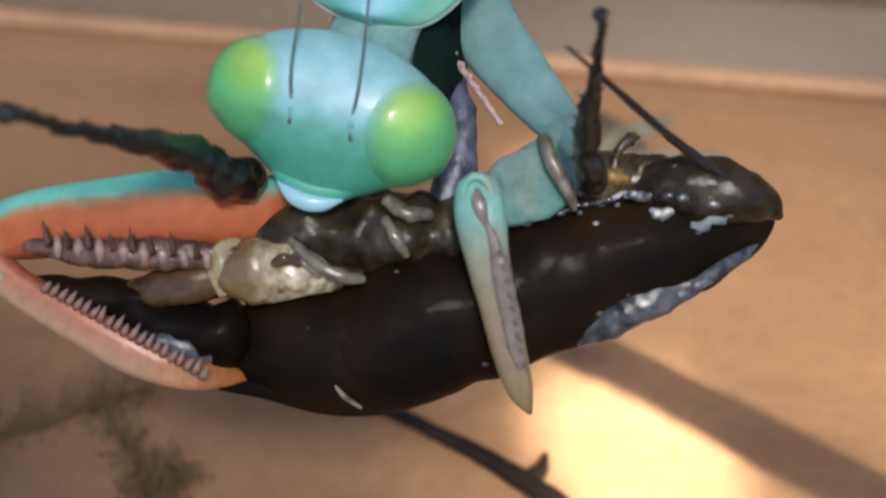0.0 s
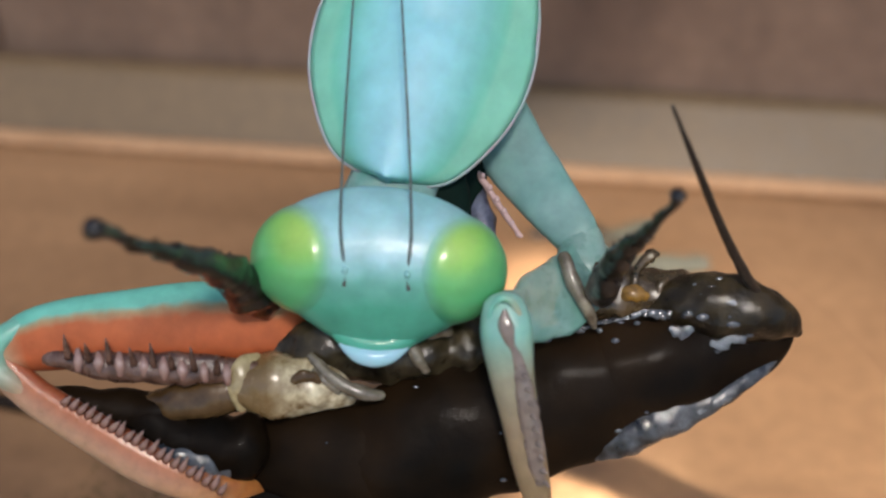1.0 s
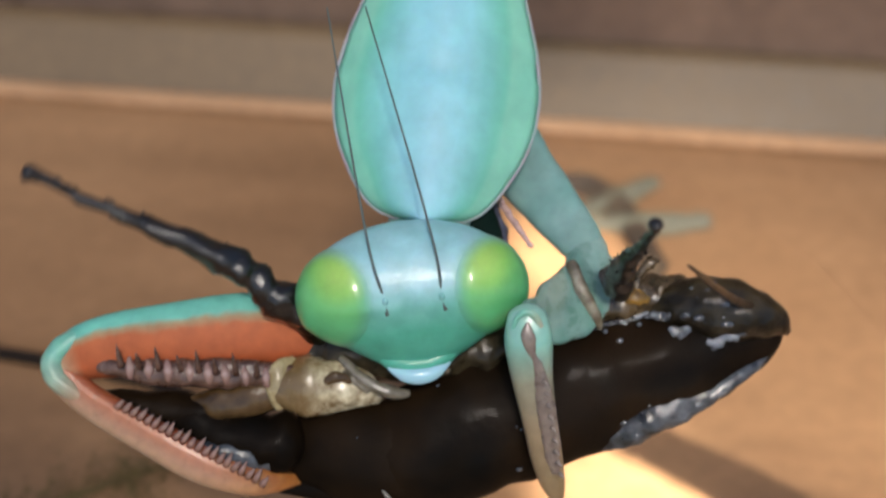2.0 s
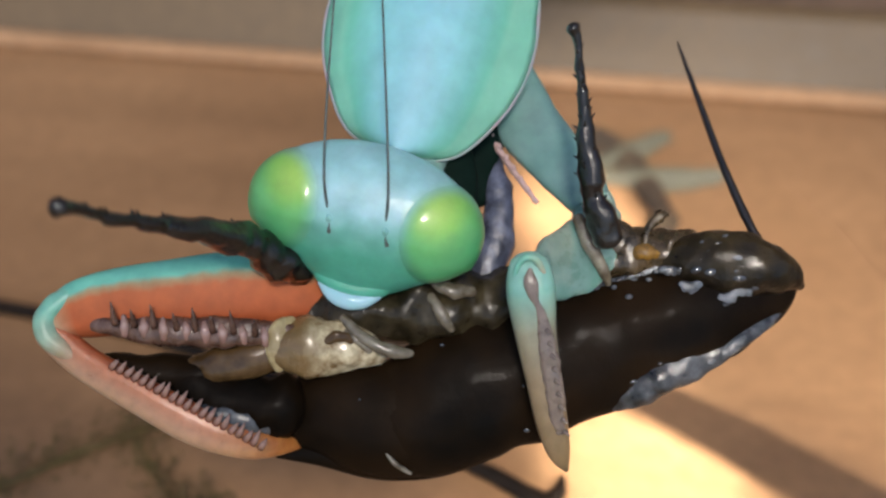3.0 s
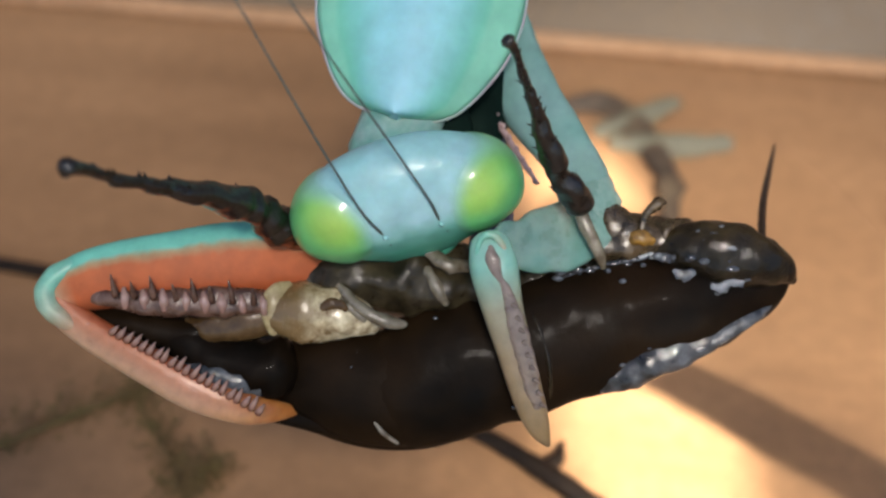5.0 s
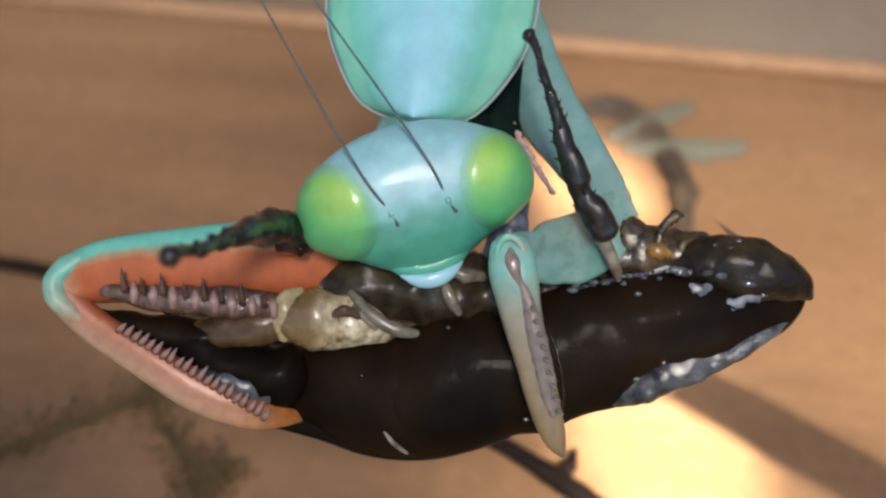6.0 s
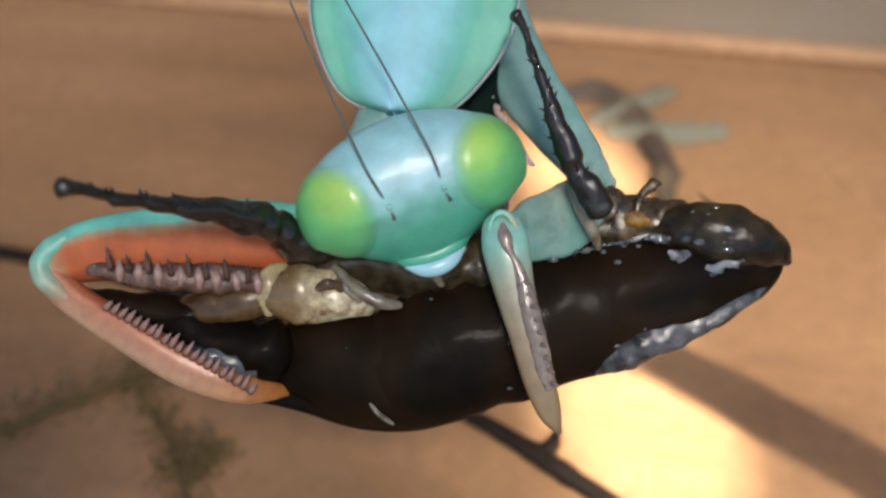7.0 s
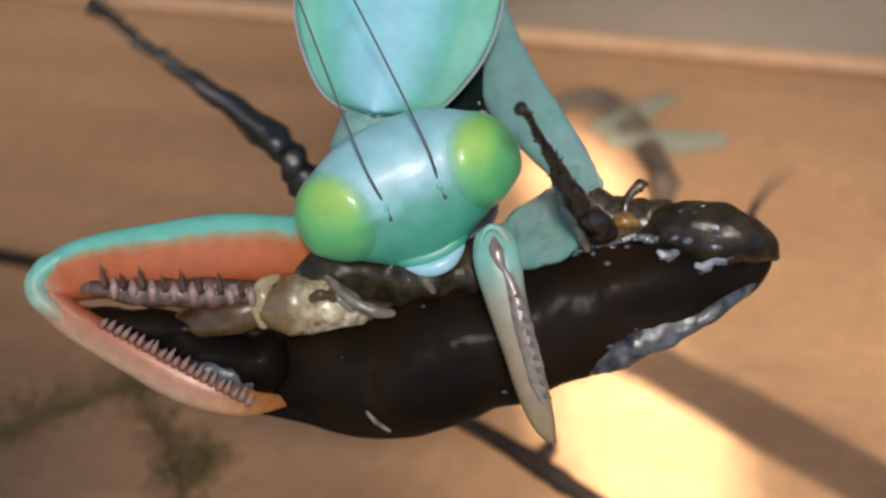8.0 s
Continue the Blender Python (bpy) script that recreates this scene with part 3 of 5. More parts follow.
# ---- the mantis ----
def build_head(mantis):
    small = STEP * 0.945

    def place(x, z, y=0.0):
        return own(x, z, y) * 0.945

    def face(p):
        z = p.z
        wide = 1.0 if z > -0.3 else max(0.66, 1.0 + (z + 0.3) * 0.62)
        back = 0.5 * max(0, -z - 0.15)
        return Vector((p.x * wide, p.y * (1 - 0.2 * max(0, -z)) * (1 + 0.35 * p.x * p.x) + back, z * (0.86 if z > 0 else 1.02)))

    def tint(bm):
        """Where the skin is eye (eye) and how lime the eye is (lime)."""
        eye, lime = (bm.verts.layers.float.new(n) for n in ("eye", "lime"))
        for v in bm.verts:
            x, z = abs(v.co.x) / small, v.co.z / small
            for layer, u, w, a, b, lo, hi in ((eye, 156, -4, 79, 99, 0.66, 1.14), (lime, 128, 42, 84, 84, 0.0, 1.2)):
                d = (math.hypot((x - u) / a, (z - w) / b) - lo) / (hi - lo)
                d = min(1, max(0, d))
                v[layer] = 1 - d * d * (3 - 2 * d)

    bm = bmesh.new()
    blob(bm, place(0, 0), (212 * small, 86 * small, 156 * small), rings=56, sides=72, shape=face)
    tint(bm)
    head = part("head", bm, "head", mantis, "pale blue-green triangular mantis head")
    for s in (-1, 1):
        bm = bmesh.new()
        blob(bm, place(0, 0), (212 * small, 86 * small, 156 * small), rings=80, sides=96, shape=face)
        tint(bm)
        mask = bm.verts.layers.float["eye"]
        bmesh.ops.delete(bm, geom=[v for v in bm.verts if v.co.x * s < 0 or v[mask] < 0.0005], context="VERTS")
        for v in bm.verts:
            out = v.co - place(s * 96, -8)
            v.co += out.normalized() * (13 * v[mask] - 3.0) * small
        eye = part("eye", bm, "eye", head, "glossy green compound eye, lime towards the brow")
        bm = bmesh.new()
        blob(bm, place(s * 128, 44, -73), (2.4 * small, 2 * small, 2.8 * small), rings=6, sides=8)
        part("pseudopupil", bm, "pupil", eye, "tiny black spot")
        limb("antenna_socket", [(place(s * 52, -14, -76), 8), (place(s * 52, -8, -85), 5)], "head", head, n=3, sides=10)
    for x, z in ((-13, 10), (13, 10), (0, 24)):
        bm = bmesh.new()
        blob(bm, place(x, z, -81), (5 * small, 3.5 * small, 5 * small), rings=8, sides=10)
        part("ocellus", bm, "labrum", head)
    limb("clypeus", [(place(-74, -106, 10), 16), (place(-40, -132, 8), 21), (place(0, -140, 6), 22), (place(40, -132, 8), 21), (place(74, -106, 10), 16)], "head", head, flat=0.9)
    limb("labrum", [(place(-54, -140, 2), 8), (place(-28, -156, -4), 14), (place(0, -161, -6), 16), (place(28, -156, -4), 14), (place(54, -140, 2), 8)], "labrum", head, "pale blue lip", flat=0.8)
    for s in (-1, 1):
        limb("mandible", [(place(s * 44, -112, 26), 20), (place(s * 32, -142, 22), 16), (place(s * 8, -166, 16), 7)], "teal", head)
        limb("palp", [(place(s * 58, -96, 26), 15), (place(s * 62, -118, 18), 13), (place(s * 56, -138, 14), 8)], "head", head, lumps=0.15)
    feelers = []
    for s in (-1, 1):
        knots = [(place(s * 2, -24, 8), 4.5), (place(0, 0), 3.4), (place(s * 7, 70, -10), 2.4), (place(s * 4, 190, -4), 2.1), (place(-s * 3, 330, 12), 1.8), (place(-s * 16, 560, 44), 1.4)]
        feelers.append(limb("antenna", knots, "feeler", head, "fine dark thread-like feeler", sides=8, n=5))
    return head, feelers


def build_shield(mantis):
    """The broad leaf-like neck shield, ridged in the middle."""
    run = spline([(-4, 18), (2, 58), (14, 88), (36, 113), (80, 142), (150, 174), (235, 190), (330, 182), (440, 152), (580, 108), (760, 84), (960, 70)], 5)
    bm = bmesh.new()
    layer = bm.verts.layers.float.new("side")
    rows = []
    across = 32
    for z, half in run:
        row = []
        for under in (0, 1):
            for j in range(across + 1):
                s = -1 + 2 * j / across
                if under:
                    s = -s
                arch = -42 * (1 - s * s) - 18 * math.exp(-(s / 0.5) ** 2) + 7 * math.exp(-((z - 285 - 30 * s * s) / 16) ** 2)
                y = arch if not under else arch * 0.3 + 9
                if under and j in (0, across):
                    continue
                vert = bm.verts.new(own(s * half, z + 10 * s * s * max(0, 1 - z / 200), y + 2 * noise.noise(Vector((s * 3, z / 90, under)))))
                vert[layer] = abs(s)
                row.append(vert)
        rows.append(row)
    for a, b in zip(rows, rows[1:]):
        for j in range(len(a)):
            bm.faces.new((a[j], a[(j + 1) % len(a)], b[(j + 1) % len(b)], b[j]))
    bm.faces.new(rows[0])
    bm.faces.new(rows[-1][::-1])
    shield = part("neck_shield", bm, "shield", mantis, "broad leaf-like blue-green neck shield")
    edge = [(own(s * (w + 1), z + 10 * max(0, 1 - z / 200), 3), 3.4) for s, side in ((-1, run[::-1]), (1, run)) for z, w in side[::2]]
    limb("margin", edge, "rim", shield, "thin pinkish rim", n=2, sides=8)
    limb("neck", [(own(20, 70, 40), 80), (own(10, 0, 34), 76), (own(4, -60, 30), 80)], "teal", shield, "soft pale blue-green neck", flat=0.7)
    # near-black colour holds the shade under the thorax
    limb("under_collar", [(own(60, 60, 60), 60), (own(95, 0, 60), 56), (own(110, -70, 70), 50)], "recess_shade", shield, "underside of the thorax, coloured dark for the shade there", flat=0.6)
    return shield


def build_mantis():
    mantis = new("mantis")
    mantis.matrix_basis = CLIP
    tagged(mantis, "blue-green shield mantis gripping a cockroach in its forelegs", "mantis")
    head, feelers = build_head(mantis)
    shield = build_shield(mantis)
    # the rest of the body, bowed back above the scene
    limb("thorax", [(own(10, 900, 20), 62), (own(40, 1060, 10), 80), (own(120, 1220, 0), 92)], "teal", shield, "slim blue-green thorax", flat=0.8)
    limb("abdomen", [(own(130, 1230, 0), 84), (own(280, 1400, -30), 120), (own(520, 1640, -50), 140), (own(760, 1920, -30), 100), (own(860, 2080, 0), 30)], "shield_plain", shield, "green abdomen under folded wings", flat=0.6, sides=20)
    for s, x in ((1, 330), (1, 120)):
        limb("walking_leg", [(own(60, 1080 + x * 0.3, -40), 26), (own(280, 1100 + x * 0.4, 60), 22), (own(480 + x * 0.4, 1280, 120 - x * 0.4), 16), (own(660 + x * 0.3, 1250, 60), 9)], "teal", shield, n=4)
    # the foreleg that lies open, its thigh and shin clasping the prey
    femur = limb("femur", [(at(620, 402, 1.3), 54), (at(545, 418, 0.7), 66), (at(420, 427, 0.1), 72), (at(300, 446, -0.2), 66), (at(200, 464, -0.3), 60), (at(135, 482, -0.4), 52), (at(96, 498, -0.5), 36)], "femur", mantis, "foreleg thigh, blue-green outside and salmon-orange inside", flat=0.5, sides=32, square=0.8)
    limb("groove", [(at(560, 492, -0.7), 16), (at(400, 502, -0.95), 24), (at(270, 510, -0.95), 24), (at(165, 504, -0.8), 13)], "ridge", femur, "dark groove", flat=0.6, lumps=0.35, lump_size=24, n=8)
    for i in range(8):
        u = 206 + i * 35 + random.uniform(-6, 6)
        spike(femur, at(u, 502, -1.25), at(u - 5 + random.uniform(-7, 3), 460 + (i % 2) * 12, -1.8), 7, "ridge")
        tall = random.uniform(9, 15)
        limb("spine", [(at(u + 19, 506 + tall, -1.16), 6), (at(u + 17, 502, -1.32), random.uniform(7, 10)), (at(u + 14, 500 - tall, -1.2), 4)], "spine", femur, sides=10, n=3, lumps=0.3, lump_size=14)
    knee = limb("knee", [(at(196, 436, -0.3), 6), (at(140, 446, -0.45), 16), (at(96, 464, -0.6), 20), (at(76, 494, -0.7), 20), (at(84, 526, -0.75), 20), (at(118, 550, -0.72), 17), (at(168, 576, -0.5), 8)], "knee", mantis, "pale green knee", flat=1.0, n=6, sides=20, lumps=0.12, lump_size=26)
    shin = limb("tibia", [(at(84, 505, -0.5), 30), (at(150, 558, -0.6), 31), (at(250, 612, -0.7), 34), (at(350, 662, -0.7), 36), (at(440, 690, -0.5), 30), (at(495, 694, 0.1), 21), (at(536, 692, 0.9), 10)], "shin", mantis, "salmon shin folded back under the prey", flat=0.6, sides=24, square=0.85)
    for i in range(21):
        u = 196 + i * 13.6
        v = 548 + i * 6.75
        tall = 0.45 + 0.55 * min(1, i / 7)
        spike(shin, at(u, v + 15, -1.12), at(u + 13 + random.uniform(-3, 3), v + 2 - (6 + (i % 2) * 6) * tall + random.uniform(-2, 2), -1.62), 7.0)
    # the foreleg that hooks over the prey
    coxa = limb("coxa", [(at(800, -200, 7.0), 72), (at(856, -58, 5.0), 72), (at(912, 70, 3.4), 67), (at(980, 171, 2.1), 58), (at(1054, 266, 0.8), 42)], "coxa", mantis, "pale teal upper foreleg", flat=0.42, lumps=0.08, lump_size=70, sides=24, square=0.75)
    limb("ridge", [(at(846, 84, 3.2), 4), (at(872, 135, 2.7), 6), (at(915, 205, 2.0), 6), (at(962, 272, 1.2), 4)], "bead", coxa, "pinkish toothed ridge", lumps=0.4, lump_size=10, n=8)
    for i in range(10):
        bm = bmesh.new()
        f = i / 9
        blob(bm, at(850 + 108 * f, 92 + 176 * f, 2.9 - 1.7 * f), (5.5 * STEP, 5 * STEP, 6 * STEP), rings=6, sides=10)
        part("bead", bm, "bead", coxa)
    limb("trochanter", [(at(1046, 258, 0.9), 34), (at(1064, 292, 0.5), 42), (at(1060, 340, 0.2), 40)], "thin_teal", mantis, "grey-teal joint", flat=0.4, lumps=0.2, lump_size=40, square=0.8)
    thigh = limb("femur", [(at(1080, 296, 0.5), 38), (at(1050, 344, 0.1), 60), (at(992, 374, -0.5), 64), (at(935, 390, -1.2), 48), (at(894, 386, -1.8), 34)], "thin_teal", mantis, "translucent teal thigh pointing forward", flat=0.24, lumps=0.14, lump_size=45, sides=28, square=0.6)
    claw = limb("tibia", [(at(899, 368, -2.3), 36), (at(906, 408, -2.5), 42), (at(921, 480, -2.5), 36), (at(944, 565, -2.4), 31), (at(967, 648, -2.2), 28), (at(987, 708, -2.0), 20), (at(1003, 740, -1.9), 5)], "claw", mantis, "hooked shin, teal at the knee and tan below", flat=0.65, sides=20, square=0.8)
    limb("groove", [(at(900, 366, -2.95), 5), (at(904, 388, -3.08), 12), (at(912, 414, -3.1), 8), (at(930, 450, -3.05), 9), (at(946, 500, -3.0), 15), (at(966, 585, -2.84), 16), (at(984, 662, -2.6), 9)], "groove", claw, "mauve-brown spine groove", flat=0.35, lumps=0.35, lump_size=20, n=8)
    limb("rim", [(at(876, 400, -2.75), 3), (at(877, 366, -2.82), 5), (at(890, 346, -2.85), 6), (at(908, 347, -2.85), 6), (at(924, 370, -2.8), 5), (at(932, 410, -2.75), 3)], "knee", claw, "pale rounded knee rim", flat=0.8, lumps=0.15, lump_size=18)
    for i in range(9):
        a = at(940 + i * 6.4, 470 + i * 23, -3.1)
        spike(claw, a, a + own(10, -6, -9), 4.5, "groove")
    # solid part coloured near-black for the shade between the upper forelegs
    limb("prosternum", [(at(790, -80, 4.6), 80), (at(830, 60, 3.4), 84), (at(842, 160, 2.8), 70), (at(846, 250, 2.4), 44)], "recess_shade", mantis, "underside of the thorax, coloured green-black for the shade there", flat=0.5)
    limb("other_coxa", [(at(885, 190, 2.6), 18), (at(895, 260, 2.1), 27), (at(885, 340, 1.7), 32), (at(850, 430, 1.4), 30)], "violet", mantis, "bluish-violet inner side of the other foreleg", flat=0.6, lumps=0.35, lump_size=24)
    return mantis, head, feelers, shield, (femur, knee, shin, claw, thigh)


# ---- the cockroach ----
def bristled_leg(roach, length, mats, bend):
    """A spiny leg along its own x: shank, then a thin jointed foot."""
    thick = min(1.0, length / 450)
    leg = limb("leg", [(own(-30, -12), 34 * thick), (own(length * 0.06, 0), 36 * thick), (own(length * 0.16, bend), 26 * thick), (own(length * 0.24, bend), 30 * thick), (own(length * 0.42, bend * 0.9), 22 * thick), (own(length * 0.60, bend * 0.5), 15 * thick)], mats, roach, "dark shiny bristled leg", lumps=0.4, lump_size=28, n=6, sides=16)
    limb("foot", [(own(length * 0.58, bend * 0.5), 13 * thick), (own(length * 0.66, bend * 0.3), 14 * thick), (own(length * 0.72, bend * 0.25), 10 * thick), (own(length * 0.80, 2), 12 * thick), (own(length * 0.86, 0), 9 * thick), (own(length * 0.95, 0), 11 * thick), (own(length, 4), 17 * thick)], mats, leg, lumps=0.2, lump_size=14, sides=10)
    line = [(0.0, -6, 35), (0.06, 0, 36), (0.16, bend, 26), (0.24, bend, 30), (0.42, bend * 0.9, 22), (0.60, bend * 0.5, 14), (0.72, bend * 0.25, 10), (0.86, 0, 9), (1.0, 4, 12)]
    for i in range(40):
        f = 0.08 + i * 0.0215
        k = max(j for j in range(len(line) - 1) if line[j][0] <= f)
        w = (f - line[k][0]) / (line[k + 1][0] - line[k][0])
        z, r = (line[k][j] + (line[k + 1][j] - line[k][j]) * w for j in (1, 2))
        turn = random.uniform(0, 2 * math.pi)
        out = Vector((0, math.sin(turn), math.cos(turn)))
        a = own(length * f, z) + out * r * 0.8 * thick * STEP
        spike(leg, a, a + (out * random.uniform(5, 11) + Vector((random.uniform(4, 12), 0, 0))) * STEP, 3.6 * thick, mats, "bristle")
    return leg


def build_roach():
    roach = new("cockroach")
    roach.matrix_basis = CLIP
    tagged(roach, "dark brown glossy cockroach held on its back and half eaten", "cockroach")
    limb("abdomen", [(at(440, 668, 1.6), 20), (at(520, 640, 1.4), 66), (at(590, 632, 1.2), 96), (at(680, 648, 1.0), 108), (at(780, 640, 1.0), 112), (at(860, 610, 1.2), 112)], "shell", roach, "dark glossy belly plates", flat=0.7, sides=24)
    limb("wing_case", [(at(478, 706, 1.2), 5), (at(560, 704, 1.0), 26), (at(660, 716, 0.9), 42), (at(760, 712, 0.9), 46), (at(850, 690, 1.2), 40)], "shell", roach, "pointed dark wing tip", flat=0.5)
    limb("belly_plate", [(at(700, 655, 1.1), 96), (at(720, 648, 0.95), 114), (at(850, 598, 1.0), 128), (at(960, 562, 1.1), 122), (at(1010, 548, 1.2), 116)], "shell", roach, flat=0.7, sides=32, n=8, round_ends=False, lumps=0.09, lump_size=60)
    limb("belly_plate", [(at(930, 574, 1.2), 116), (at(950, 566, 1.05), 124), (at(1060, 533, 1.0), 122), (at(1160, 502, 1.1), 112), (at(1220, 482, 1.2), 100)], "shell", roach, flat=0.7, sides=32, n=8, round_ends=False, lumps=0.09, lump_size=60)
    limb("collar", [(at(1085, 525, 1.2), 110), (at(1120, 515, 1.0), 119), (at(1200, 486, 1.0), 114), (at(1280, 465, 1.0), 98), (at(1350, 448, 1.05), 72), (at(1396, 436, 1.1), 42), (at(1414, 432, 1.2), 20)], "shell", roach, "smooth dark neck plate", flat=0.7, sides=32, n=8, round_ends=False, lumps=0.09, lump_size=60)
    head = limb("head", [(at(1168, 398, 0.5), 20), (at(1210, 392, 0.4), 44), (at(1262, 390, 0.15), 57), (at(1320, 396, 0), 58), (at(1370, 408, 0.1), 48), (at(1408, 424, 0.3), 30), (at(1428, 440, 0.5), 9)], "shell_red", roach, "dark wet cockroach head", flat=0.9, lumps=0.13, lump_size=34, n=10, sides=28)
    for knots in ([(1214, 426, 4), (1230, 434, 10), (1248, 429, 6)], [(1284, 452, 5), (1302, 456, 8), (1316, 446, 6), (1334, 444, 7), (1336, 430, 4)], [(1262, 406, 2), (1284, 402, 4), (1300, 405, 2)], [(1150, 402, 3), (1172, 398, 5), (1192, 400, 2)]):
        limb("pale_spot", [(at(u, v, -0.72), r * 1.2) for u, v, r in knots], "spot", head, flat=0.22, lumps=0.6, lump_size=10, n=10)
    limb("rim", [(at(1050, 636, 0.4), 14), (at(1120, 618, 0.0), 30), (at(1180, 590, -0.2), 34), (at(1250, 560, -0.1), 28), (at(1300, 538, 0.0), 18), (at(1350, 512, 0.1), 10)], "flange", roach, "wet black shield edge with pale grey patches", lumps=0.3, lump_size=26, sides=36, n=16, flat=0.5)
    limb("rim", [(at(1215, 588, -0.3), 5), (at(1280, 556, -0.2), 12), (at(1340, 518, 0.1), 15), (at(1385, 482, 0.5), 12), (at(1412, 456, 0.9), 6)], "slate", roach, "pale grey wet rim", lumps=0.35, lump_size=40, n=8, flat=0.6)
    limb("upper_edge", [(at(985, 452, 0.1), 2), (at(1040, 430, -0.3), 3), (at(1090, 416, -0.5), 4), (at(1140, 407, -0.6), 3), (at(1190, 400, -0.6), 4), (at(1240, 396, -0.5), 2)], "wet", roach, "wet edge", lumps=1.0, lump_size=10, n=12, flat=0.5)
    # the borders of the belly plates
    for u, v, r, d in ((728, 650, 110, 1.0), (955, 566, 123, 1.05)):
        arc = []
        for i in range(9):
            w = -0.92 + 0.23 * i
            arc.append((at(u - w * r * 0.28 + 26 * (1 - w * w), v - w * r * 0.95, d - r * 0.70 * math.sqrt(1 - w * w) * STEP * 1000), 3.0 + 1.5 * (i % 2)))
        limb("plate_edge", arc, "shell_red", roach, "raised plate border", n=4, sides=8, lumps=0.5, lump_size=25)
    # beads of moisture
    axis = [(520, 640, 66, 1.4), (680, 648, 108, 1.0), (850, 598, 128, 1.0), (1000, 550, 122, 1.1), (1160, 502, 112, 1.1), (1280, 462, 96, 1.0), (1370, 432, 55, 1.1)]
    for i in range(34):
        f = random.uniform(0, len(axis) - 1.001) if i % 2 else random.uniform(3.0, len(axis) - 1.001)
        a, b = axis[int(f)], axis[int(f) + 1]
        u, v, r, d = (p + (q - p) * (f - int(f)) for p, q in zip(a, b))
        w = random.choice((random.uniform(-0.95, 0.95), random.uniform(0.75, 0.97), random.uniform(-0.97, -0.7)))
        bm = bmesh.new()
        size = (random.uniform(2.5, 5.5) if f > 3 else random.uniform(1.8, 3.6)) * STEP
        blob(bm, at(u - w * r * 0.28, v - w * r * 0.95, d - (r * 0.74 * math.sqrt(1 - w * w) + 4) * STEP * 1000), (size * random.uniform(0.8, 2.2), size * 0.7, size), rings=7, sides=10)
        part("droplet", bm, "drop", roach)
    for i in range(16):
        f = random.uniform(0, 1)
        bm = bmesh.new()
        size = random.uniform(3.5, 7.5) * STEP
        blob(bm, at(1000 + 250 * f, 444 - 50 * f ** 0.7 + random.uniform(-7, 9), -0.35 - 0.5 * f ** 0.6), (size * random.uniform(1, 2.2), size * 0.8, size), rings=7, sides=10)
        part("droplet", bm, "drop", roach)
    crown = [(1225, 391, 48, 0.3), (1290, 393, 58, 0.05), (1350, 403, 52, 0.05), (1405, 424, 31, 0.3)]
    for i in range(16):
        f = random.uniform(0, len(crown) - 1.001)
        u, v, r, d = (p + (q - p) * (f - int(f)) for p, q in zip(crown[int(f)], crown[int(f) + 1]))
        w = random.uniform(-0.9, 0.9)
        bm = bmesh.new()
        size = random.uniform(3.5, 10.0) * STEP
        blob(bm, at(u, v - w * r, d - r * 0.92 * math.sqrt(1 - w * w) * STEP * 1000), (size * random.uniform(0.8, 2.2), size * 0.4, size * 0.7), rings=7, sides=10)
        part("droplet", bm, "drop", head)
    limb("thigh", [(at(1062, 296, 0.5), 12), (at(1098, 340, 0.3), 36), (at(1124, 380, 0.4), 34), (at(1140, 412, 0.7), 16)], "olive", roach, "dark olive thigh", flat=0.6, lumps=0.15)
    # opened flesh on the upper side
    limb("open_flesh", [(at(548, 480, 1.0), 46), (at(632, 446, 0.8), 62), (at(740, 446, 0.9), 70), (at(850, 452, 1.1), 66), (at(960, 440, 1.5), 48)], "flesh", roach, "torn dark wet flesh", lumps=0.32, lump_size=38, sides=28, n=10)
    limb("open_flesh", [(at(1050, 400, 1.2), 44), (at(1110, 380, 1.0), 56), (at(1180, 375, 0.9), 46), (at(1240, 375, 0.9), 40)], "olive", roach, "torn dark wet flesh", lumps=0.3, lump_size=40, sides=20, n=8)
    limb("fat_body", [(at(1128, 375, 0.0), 8), (at(1150, 366, -0.2), 15), (at(1172, 372, -0.1), 9)], "yolk", roach, "small yellow lump of fat", lumps=0.4, lump_size=14)
    limb("membrane", [(at(1170, 402, -0.2), 4), (at(1215, 406, -0.35), 6), (at(1258, 402, -0.3), 4)], "wet", roach, "pale wet membrane", lumps=0.5, lump_size=18, n=8)
    limb("membrane", [(at(1290, 378, -1.0), 5), (at(1318, 384, -1.1), 9), (at(1338, 396, -1.0), 5)], "spot", roach, "pale wet membrane", lumps=0.5, lump_size=14, n=8, flat=0.6)
    hip = limb("hip", [(at(476, 508, -0.1), 38), (at(508, 512, -0.3), 50), (at(560, 510, -0.4), 53), (at(622, 518, -0.2), 43), (at(668, 532, 0.1), 20)], "cream", roach, "cream hip segment with brown blotches", flat=0.8, lumps=0.22, lump_size=34, sides=24, n=8)
    limb("ring", [(at(516, 462, -0.6), 8), (at(492, 476, -0.98), 16), (at(482, 510, -1.04), 18), (at(488, 548, -0.76), 9)], "ring", hip, "yellowish cream ring", flat=0.4, lumps=0.2, lump_size=22)
    limb("fold", [(at(604, 482, -0.75), 4), (at(628, 500, -0.95), 9), (at(652, 524, -0.8), 5)], "sinew", hip, "pale fold", lumps=0.3, lump_size=20)
    limb("tail_plate", [(at(325, 548, 0.2), 20), (at(360, 541, -0.2), 29), (at(420, 530, -0.35), 35), (at(490, 516, -0.2), 38)], "amber", roach, "translucent brown tail plate", flat=0.7, lumps=0.2, lump_size=36)
